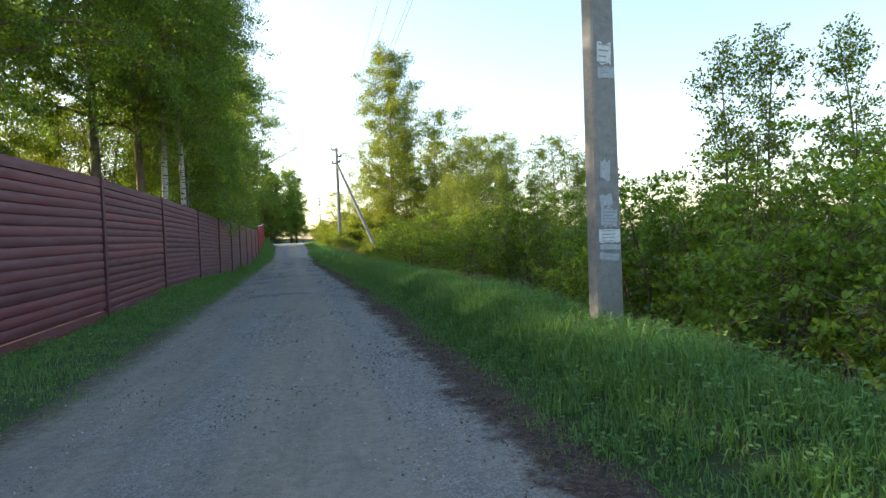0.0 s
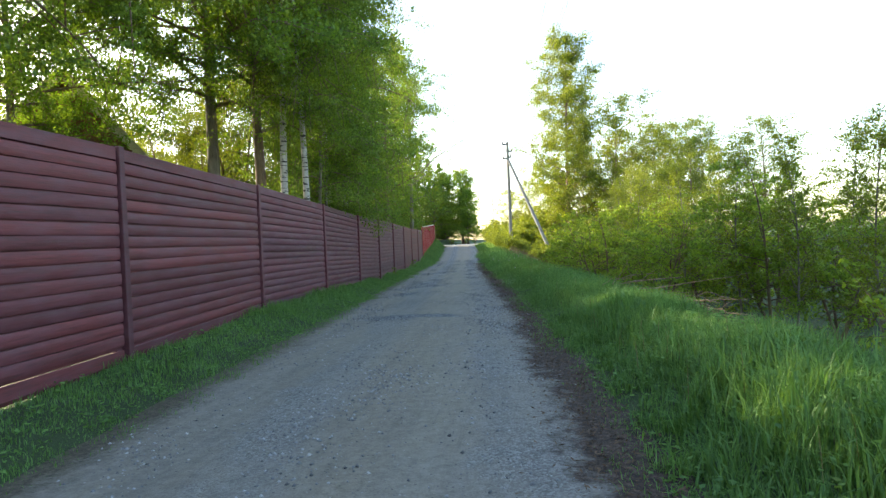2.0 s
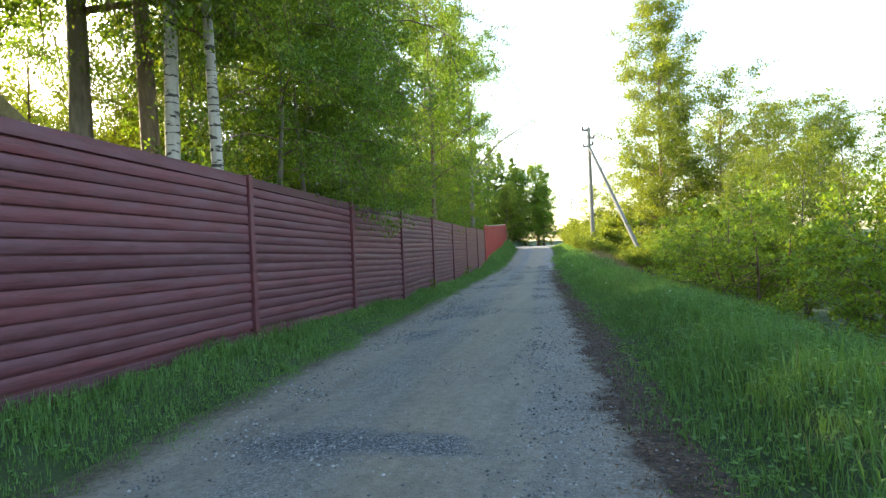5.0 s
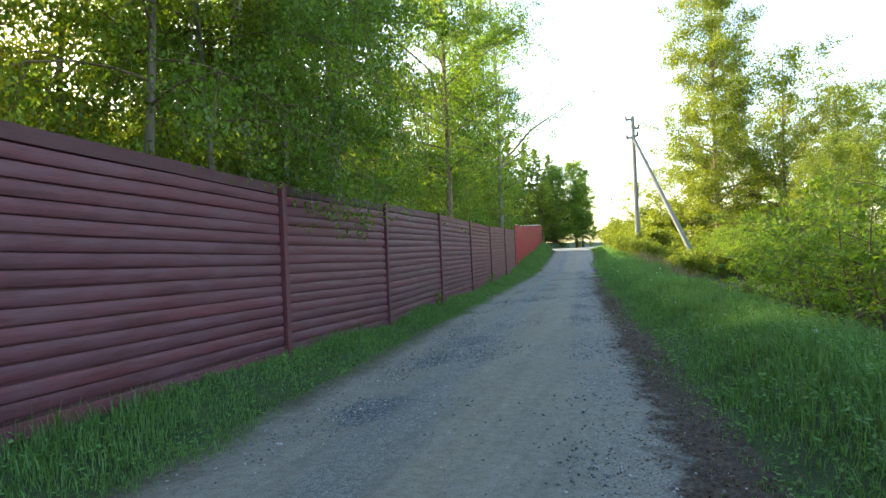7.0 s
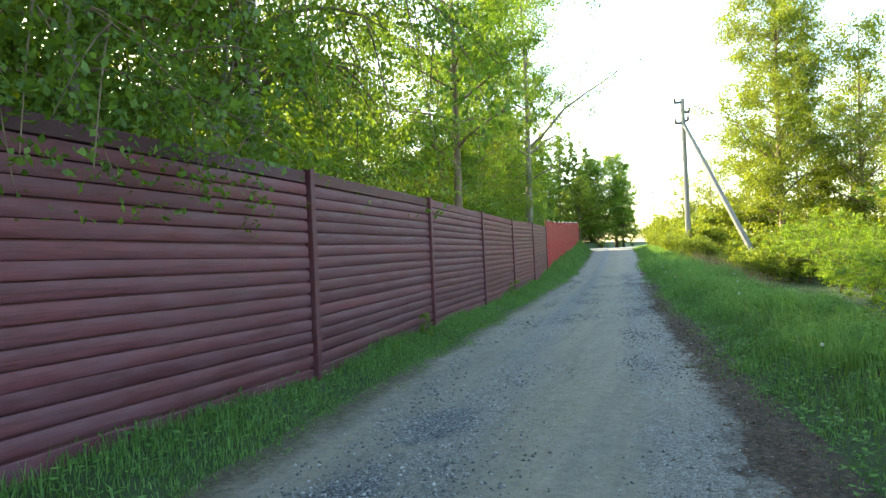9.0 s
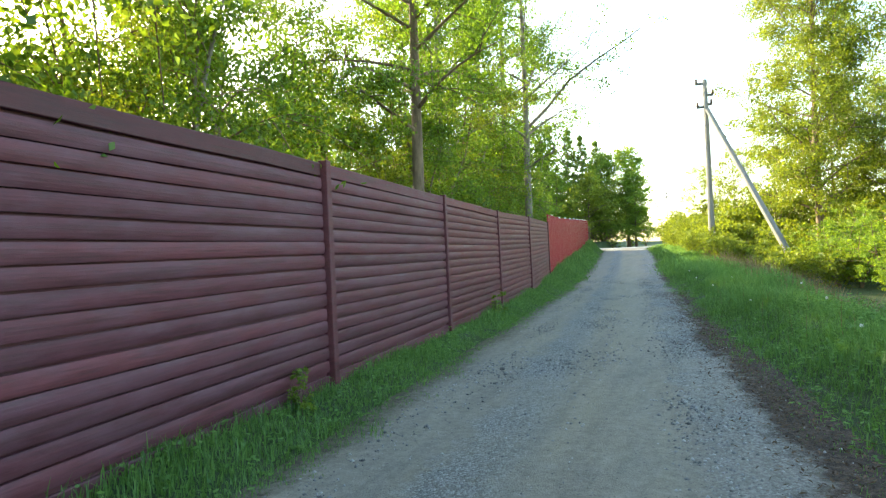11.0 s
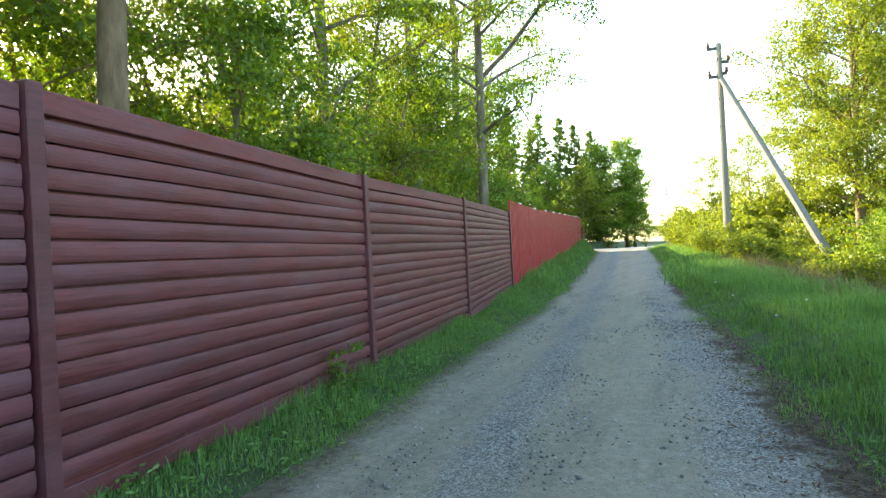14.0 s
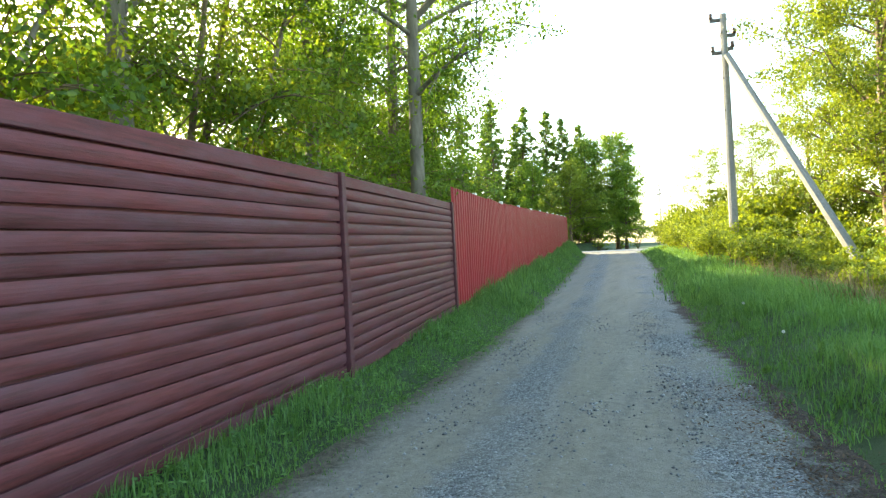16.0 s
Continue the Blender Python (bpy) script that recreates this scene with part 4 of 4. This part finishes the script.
def verge_spots(rng, n, y0, y1, side, d0, d1, power=1.0):
    y = rng.uniform(y0, y1, n)
    d = d0 + (d1 - d0) * rng.uniform(0, 1, n) ** power
    edge = 0.09 * np.sin(y * 2.1) * np.sin(y * 0.83 + 1) + 0.05 * np.sin(y * 6.3 + 2)
    if side < 0:
        room = road_left(y) - fence_x(y) + 0.12
        x = road_left(y) - d * room + edge * (1 - d)
    else:
        x = road_right(y) + d + edge
    return np.stack([x, y, land(x, y) - 0.01], 1), np.clip(d, 0, None)


def tufted(rng, tufts, blades, y0, y1, side, d0, d1, power=1.0, size=0.05):
    """Blade feet gathered in tufts, and how far out of the road each stands."""
    c, d = verge_spots(rng, tufts, y0, y1, side, d0, d1, power)
    p = np.repeat(c, blades, axis=0)
    p[:, :2] += rng.normal(size=(len(p), 2)) * size
    p[:, 2] = land(p[:, 0], p[:, 1]) - 0.01
    vigour = np.repeat(rng.uniform(0.35, 1.3, tufts) * (0.75 + 0.35 * wave(c[:, 0] * 1.6, c[:, 1] * 1.3)), blades)
    return p, np.repeat(d, blades), vigour


g = np.random.default_rng(5)
s, d, q = tufted(g, 9800, 12, 2, 50, -1, -0.18, 1.0, 0.85, 0.075)
grass("grass_left", "fresh green grass along the fence foot", s, (0.06 + 0.19 * d * g.uniform(0.5, 1.2, len(s))) * q * (0.7 + 0.3 * sm(13, 19, s[:, 1])), g.uniform(0.004, 0.010, len(s)), GRASS, g, 0.75)
s, d, q = tufted(g, 1500, 10, 48, 80, -1, 0.0, 1.0, 0.8, 0.15)
grass("grass_left", "green grass on the far bank", s, (0.12 + 0.3 * d * g.uniform(0.5, 1.2, len(s))) * q, g.uniform(0.012, 0.03, len(s)), GRASS, g)
s, d, q = tufted(g, 8600, 14, 1.5, 38, 1, -0.02, 2.4, 0.9, 0.085)
grass("grass_right", "lush green grass in tufts on the sloping verge", s, (0.06 + 0.28 * np.clip(d * 1.3, 0, 1) * g.uniform(0.4, 1.2, len(s))) * q, g.uniform(0.004, 0.011, len(s)), GRASS, g, 0.95)
s, d, q = tufted(g, 2300, 18, 1.5, 15, 1, 0.02, 2.4, 0.85, 0.045)
grass("grass_right", "long drooping grass tufts on the near verge", s, (0.06 + 0.32 * np.clip(d * 1.3, 0, 1) * g.uniform(0.4, 1.2, len(s))) * q, g.uniform(0.006, 0.014, len(s)), GRASS, g, 1.1)
s, d, q = tufted(g, 2600, 14, 38, 50, 1, -0.1, 3.0, 0.9, 0.06)
grass("grass_right", "lush green grass in tufts on the far verge", s, (0.06 + 0.32 * np.clip(d * 1.3, 0, 1) * g.uniform(0.4, 1.2, len(s))) * q, g.uniform(0.004, 0.011, len(s)), GRASS, g, 0.95)
s, d, q = tufted(g, 2700, 10, 49, 81, 1, 0.0, 3.2, 1.0, 0.15)
grass("grass_right", "green grass on the far verge", s, (0.10 + 0.22 * g.uniform(0.4, 1.2, len(s))) * q, g.uniform(0.012, 0.03, len(s)), GRASS, g, 0.7)
s, d = verge_spots(g, 9000, 1.5, 60, 1, 1.9, 5.0)
grass("dry_stalks", "dry brown stalks at the edge of the ditch", s, 0.15 + 0.4 * g.uniform(0, 1, len(s)), g.uniform(0.005, 0.012, len(s)), DRY, g, 1.2)

for side, name in ((-1, "edge_grass_left"), (1, "edge_grass_right")):
    s, d, q = tufted(g, 1300, 8, 2, 46, side, -0.28, 0.02, 0.45, 0.04)
    grass(name, "sparse short grass creeping into the gravel edge", s + np.array([0, 0, 0.03]), g.uniform(0.02, 0.09, len(s)) * q, g.uniform(0.003, 0.007, len(s)), GRASS, g, 0.9)
s, d = verge_spots(g, 2600, 36, 60, 1, 2.4, 5.0)
grass("dry_brush", "brown leafless brush at the far ditch edge", s, 0.3 + 0.6 * g.uniform(0, 1, len(s)), g.uniform(0.006, 0.014, len(s)), DRY, g, 1.5)
s, d = verge_spots(g, 260, 3, 40, 1, 0.3, 2.2)
grass("seed_stalks", "tall pale grass stalks in seed", s, g.uniform(0.3, 0.5, len(s)), g.uniform(0.003, 0.006, len(s)), DRY, g, 0.3)


def weeds(name, label, spots, lift, size, rng):
    """Broad leaves of low weeds, in rosettes of five."""
    n = len(spots)
    c = np.repeat(spots, 5, axis=0)
    c = c + rng.normal(size=c.shape) * np.array([0.035, 0.035, 0.0])
    c[:, 2] += np.repeat(lift, 5) * rng.uniform(0.3, 1.1, n * 5)
    v, f = leaf_quads(c, rng, size, 0.0, 0.55)
    v[:, 2] = np.repeat(c[:, 2], 4) + (v[:, 2] - np.repeat(c[:, 2], 4)) * 0.4
    ob = link_mesh(name, np_mesh(name, v, f), GRASS)
    tagged(ob, label, "weeds", kind="stuff")


s, d = verge_spots(g, 5000, 1.5, 36, 1, 0.0, 2.2)
weeds("verge_weeds", "broad-leaved weeds among the verge grass", s, 0.04 + 0.22 * np.clip(d, 0, 1), 0.05, g)
s, d = verge_spots(g, 1600, 2, 46, -1, 0.05, 0.8)
weeds("fence_weeds", "broad-leaved weeds at the fence foot", s, 0.03 + 0.12 * d, 0.055, g)


# ---- loose gravel ----
def build_gravel():
    rng = np.random.default_rng(8)
    n = 190000
    y = 1.5 + 47 * rng.uniform(0, 1, n)
    u = rng.uniform(0.01, 0.99, n)
    w = u + 0.03 * np.sin(y * 0.7) + 0.02 * np.sin(y * 2.1 + 1)
    heap = np.exp(-((w - 0.37) / 0.05) ** 2) + np.exp(-((w - 0.78) / 0.08) ** 2) + 0.5 * np.exp(-((w - 0.12) / 0.06) ** 2) + 0.5 * np.exp(-((w - 0.50) / 0.07) ** 2) + 0.12
    patch = np.clip(0.5 + 0.7 * wave(u * 9, y * 1.3) + 0.3 * np.sin(y * 5 + u * 20), 0, 1) ** 2
    keep = rng.uniform(0, 1, n) < heap * (0.18 + 0.82 * patch) * 0.75
    y, u = y[keep], u[keep]
    for cx, cy, sx, sy, m in ((-2.2, 15.75, 0.5, 0.25, 1500), (-3.4, 24.9, 0.3, 0.5, 1500), (-3.15, 21.0, 0.28, 0.6, 900), (-3.4, 23.3, 0.25, 0.5, 700), (-4.0, 31.5, 0.35, 0.8, 900), (-1.2, 10.5, 0.3, 0.5, 500)):
        yy = cy + rng.normal(size=m) * sy
        xx = cx + rng.normal(size=m) * sx
        uu = (xx - road_left(yy)) / (road_right(yy) - road_left(yy))
        ok = (uu > 0.02) & (uu < 0.98)
        y, u = np.concatenate([y, yy[ok]]), np.concatenate([u, uu[ok]])
    n = len(y)
    l, r = road_left(y), road_right(y)
    x = l + (r - l) * u
    z = rise(y) + 0.016 + 0.02 * np.sin(u * math.pi) - 0.018 * np.exp(-((u - 0.27) / 0.08) ** 2) - 0.018 * np.exp(-((u - 0.64) / 0.08) ** 2)
    size = 0.005 + 0.015 * rng.uniform(0, 1, n) ** 3.2
    o = np.array([(1, 0, 0), (-1, 0, 0), (0, 1, 0), (0, -1, 0), (0, 0, 0.75), (0, 0, -0.6)], float)
    v = o[None] * size[:, None, None] * rng.uniform(0.6, 1.35, (n, 6, 1))
    a = rng.uniform(0, 6.28, n)
    ca, sa = np.cos(a)[:, None], np.sin(a)[:, None]
    v = np.stack([v[..., 0] * ca - v[..., 1] * sa * 0.8, v[..., 0] * sa + v[..., 1] * ca * 0.8, v[..., 2]], -1)
    v += np.stack([x, y, z], 1)[:, None, :]
    t = np.array([(0, 2, 4), (2, 1, 4), (1, 3, 4), (3, 0, 4), (2, 0, 5), (1, 2, 5), (3, 1, 5), (0, 3, 5)])
    f = (np.arange(n)[:, None, None] * 6 + t[None]).reshape(-1, 3)
    ob = link_mesh("gravel", np_mesh("gravel", v.reshape(-1, 3), f), STONE_GREY)
    tagged(ob, "loose grey crushed stone strewn on the track", "gravel", kind="stuff")


build_gravel()


# ---- litter on the dark strip ----
LITTER = leaf_material("litter", (0.03, 0.018, 0.012), (0.22, 0.14, 0.09), (0.1, 0.07, 0.04), 0.1)


def build_litter():
    rng = np.random.default_rng(18)
    n = 16000
    y = rng.uniform(1.5, 42, n)
    x = road_right(y) - 0.18 + rng.normal(size=n) * 0.2
    c = np.stack([x, y, rise(y) + 0.035 + rng.uniform(0, 0.012, n)], 1)
    v, f = leaf_quads(c, rng, 0.034, 0.0, 0.32, 0.75)
    v[:, 2] = np.repeat(c[:, 2], 4) + (v[:, 2] - np.repeat(c[:, 2], 4)) * 0.45
    ob = link_mesh("leaf_litter", np_mesh("leaf_litter", v, f), LITTER)
    tagged(ob, "dry leaf and twig litter along the dark road edge", "litter", kind="stuff")


build_litter()


# ---- dry fallen branches beyond the verge ----
def brush_pile(x, y, length, seed, label, sticks=16):
    """Dead boughs thrown down on one another, each a part."""
    rng = np.random.default_rng(seed)
    heap = new("dead_branches")
    heap.location = (x, y, land_z(x, y))
    tagged(heap, label, "branches", "fallen branches")
    for k in range(sticks):
        a = rng.normal(0.12, 0.2)
        ln = length * rng.uniform(0.3, 1.0)
        p0 = np.array([rng.normal() * 0.25, rng.normal() * length * 0.25, 0.03 + 0.3 * rng.uniform()])
        d = np.array([math.sin(a), -math.cos(a), rng.uniform(-0.05, 0.22)])
        t = np.linspace(0, 1, 7)[:, None]
        p = p0 + d * ln * t + rng.normal(size=(1, 3)) * 0.12 * t ** 2 + rng.normal(size=(7, 3)) * 0.012
        low = land(p[:, 0] + x, p[:, 1] + y) - heap.location.z
        p[:, 2] = np.maximum(p[:, 2], low + 0.01)
        v, f = tubes([(p, np.linspace(rng.uniform(0.006, 0.016), 0.003, 7))], 5)
        link_mesh("branch", np_mesh("branch", v, f, True), DRY_WOOD, heap)


DRY_WOOD = plain("dry_wood", (0.17, 0.115, 0.075), (0.38, 0.28, 0.19), 0.9, 12)
brush_pile(1.95, 17.6, 2.9, 1, "heap of pale dry fallen branches beside the verge")
brush_pile(2.45, 14.6, 1.8, 2, "heap of pale dry fallen branches beside the verge")
brush_pile(3.2, 6.9, 0.5, 3, "small heap of dry brown twigs behind the pole")
brush_pile(4.3, 5.6, 0.6, 4, "small heap of dry brown twigs behind the pole")


# ---- house behind the fence ----
def build_house():
    house = new("house")
    house.location = (-11.6, 19.3, land_z(-11.6, 19.3))
    house.rotation_euler = (0, 0, radians(40))
    z0 = house.location.z
    tagged(house, "brown timber house with a steep dark gable roof behind the fence", "house")
    half, eave, peak, depth = 2.45, 3.1 - z0, 6.1 - z0, 4.6
    bm = bmesh.new()
    prof = [(-half, -0.2), (half, -0.2), (half, eave), (0, peak - 0.12), (-half, eave)]
    a = [bm.verts.new((x, 0, z)) for x, z in prof]
    b = [bm.verts.new((x, depth, z)) for x, z in prof]
    bm.faces.new(a)
    bm.faces.new(b[::-1])
    for k in range(5):
        bm.faces.new((a[k], b[k], b[(k + 1) % 5], a[(k + 1) % 5]))
    bmesh.ops.recalc_face_normals(bm, faces=bm.faces)
    wall = part("wall", bm, HOUSE_WOOD, house)
    z = 0.0
    while z < peak - 0.2:
        w = half if z < eave else half * (peak - 0.12 - z) / (peak - 0.12 - eave)
        bm = bmesh.new()
        box(bm, -w + 0.01, w - 0.01, -0.024, -0.002, z, z + 0.155, 0.008)
        part("plank", bm, HOUSE_WOOD, wall)
        z += 0.165
    bm = bmesh.new()
    box(bm, -0.05, 0.05, -0.045, -0.026, 0, peak - 0.3, 0.006)
    part("batten", bm, HOUSE_WOOD, wall)
    over = 0.55
    slope = math.atan2(peak - 0.12 - eave, half)
    ln = (half + 0.5) / math.cos(slope)
    for side in (-1, 1):
        bm = bmesh.new()
        box(bm, 0, ln, -over, depth + over, 0, 0.09, 0.01)
        roof = part("roof", bm, ROOF, house)
        roof.matrix_basis = Matrix.Translation((0, 0, peak - 0.09)) @ pose(0, 0, 0, 0, 0, 0 if side > 0 else 180) @ Matrix.Translation((0, 0 if side > 0 else -depth, 0)) @ pose(0, 0, 0, 0, math.degrees(slope), 0)
        bm = bmesh.new()
        box(bm, 0, ln, 0, 0.035, -0.10, 0.10, 0.008)
        n = 26
        for k in range(n):
            box(bm, ln * k / n + 0.01, ln * (k + 0.75) / n, 0.004, 0.031, -0.14, -0.095, 0.0)
        f = part("fascia", bm, FASCIA, roof, "pale scalloped gable board")
        f.location = (0, -over - 0.037 if side > 0 else depth + over + 0.002, 0)


build_house()


# ---- paper notices on the near pole ----
def notice(z, w, h, shift, mat, lines, tilt=0.0, torn=False, seed=0):
    """A sheet pasted to the broad face of the pole."""
    rng = random.Random(seed)
    bm = bmesh.new()
    n = 7
    top, low = [], []
    for k in range(n + 1):
        x = -w / 2 + w * k / n
        top.append((x, h / 2 - (rng.uniform(0, 0.2) * h if torn else rng.uniform(0, 0.01))))
        low.append((x, -h / 2 + (rng.uniform(0, 0.2) * h if torn else rng.uniform(0, 0.012))))
    front = [[bm.verts.new((x, -0.0012 - 0.002 * rng.random(), z2)) for x, z2 in r] for r in (low, top)]
    rear = [[bm.verts.new((v.co.x, 0.002, v.co.z)) for v in r] for r in front]
    for k in range(n):
        bm.faces.new((front[0][k], front[0][k + 1], front[1][k + 1], front[1][k]))
        bm.faces.new((rear[0][k], rear[1][k], rear[1][k + 1], rear[0][k + 1]))
        bm.faces.new((front[1][k], front[1][k + 1], rear[1][k + 1], rear[1][k]))
        bm.faces.new((front[0][k + 1], front[0][k], rear[0][k], rear[0][k + 1]))
    bm.faces.new((front[0][0], front[1][0], rear[1][0], rear[0][0]))
    bm.faces.new((front[0][n], rear[0][n], rear[1][n], front[1][n]))
    sheet = part("paper_notice", bm, mat, None)
    depth = 0.5 * 0.21 * (1 - 0.2 * z / 9.9)
    sheet.matrix_basis = near_pole.matrix_basis @ pose(shift, -depth - 0.004, z, 0, tilt, 0)
    tagged(sheet, "torn weathered paper scrap pasted on the pole" if torn else "white paper notice pasted on the pole", "paper notice", "notices on the pole")
    for k in range(lines):
        bm = bmesh.new()
        zz = h * 0.36 - k * h * 0.72 / max(1, lines - 1)
        box(bm, -w * 0.4, w * rng.uniform(0.15, 0.4), -0.006, -0.0045, zz - h * 0.03, zz + h * 0.03, 0)
        part("text_line", bm, INK, sheet, "unreadable faded print line")


build_notices = ((1.02, 0.26, 0.15, 0.0, PAPER, 4, 0, False, 1), (0.80, 0.24, 0.10, -0.01, PAPER_TORN, 3, 6, True, 2), (0.90, 0.25, 0.07, 0.0, PAPER_TORN, 0, 2, True, 6),
                 (1.22, 0.20, 0.24, 0.0, PAPER_TORN, 6, 3, True, 3), (1.40, 0.15, 0.14, -0.03, PAPER_TORN, 0, -8, True, 4),
                 (1.72, 0.12, 0.26, -0.03, PAPER_TORN, 0, 3, True, 5), (2.75, 0.2, 0.14, 0.02, PAPER_TORN, 3, 0, True, 7), (2.95, 0.17, 0.26, 0.0, PAPER, 4, 2, True, 8))
for row in build_notices:
    notice(*row)


# ---- small things along the track ----
tree_weed = tree("weed_sapling", "small leafy seedling growing against the fence boards", "plant", "seedlings at the fence", LEAF_ASH, BARK_BROWN, 340, 0.06, 0.04, 0.2,
                 seed=91, height=0.5, spread=0.16, clear=0.2, limbs=9, radius=0.006, lift=40, droop=0.1, twigs=3, wob=0.05, stems=2, sides=4)
for k, (y, sc) in enumerate(((36.12, 0.75), (28.9, 0.6))):
    plant(tree_weed, float(fence_x(y)) + 0.16, y, 70 * k, sc, first=k == 0)


def dandelion():
    top = new("dandelion_clock")
    tagged(top, "white dandelion seed head on a thin stalk in the grass", "dandelion", "dandelions on the verge")
    v, f = tubes([([(0, 0, -0.02), (0.01, 0, 0.12), (0.0, 0.01, 0.24)], [0.003, 0.003, 0.002])], 5)
    link_mesh("stalk", np_mesh("stalk", v, f, True), GRASS, top)
    rng = np.random.default_rng(3)
    d = rng.normal(size=(140, 3))
    d /= np.linalg.norm(d, axis=1)[:, None]
    v, f = leaf_quads(np.array([0, 0, 0.25]) + d * 0.02, rng, 0.014, 0.0, 0.5)
    link_mesh("seed_head", np_mesh("seed_head", v, f), WHITE_CAP, top, "downy white seed head")
    return top


rng = random.Random(12)
stand(dandelion(), [(float(road_right(y)) + rng.uniform(0.5, 2.0), y, rng.uniform(0, 360), rng.uniform(0.65, 0.9)) for y in (22.5, 27.0, 31.8, 34.6, 36.2, 38.0, 40.4, 41.0, 43.5, 46.0)])


def field_stone(x, y, r, seed):
    rng = random.Random(seed)
    bm = bmesh.new()
    bmesh.ops.create_icosphere(bm, subdivisions=2, radius=r)
    for v in bm.verts:
        v.co *= 0.85 + 0.3 * noise.noise(v.co * (1.3 / r) + Vector((seed, 0, 0)))
        v.co.z *= 0.55
    ob = part("stone", bm, DARK_STONE, None)
    ob.location = (x, y, float(rise(y)) + 0.02 + r * 0.25)
    ob.rotation_euler = (0, 0, rng.uniform(0, 6))
    tagged(ob, "dark loose stone lying on the gravel track", "stone", "stones on the track")


DARK_STONE = plain("dark_stone", (0.06, 0.06, 0.065), (0.15, 0.15, 0.155), 0.9, 25)
for k, (x, y, r) in enumerate(((-4.35, 31.3, 0.035), (-4.55, 31.6, 0.015), (-2.3, 18.3, 0.022), (-3.1, 23.9, 0.018), (-1.4, 12.6, 0.016), (-3.6, 29.5, 0.017), (-0.4, 9.0, 0.017), (-4.4, 39.4, 0.018))):
    field_stone(x, y, r, k)
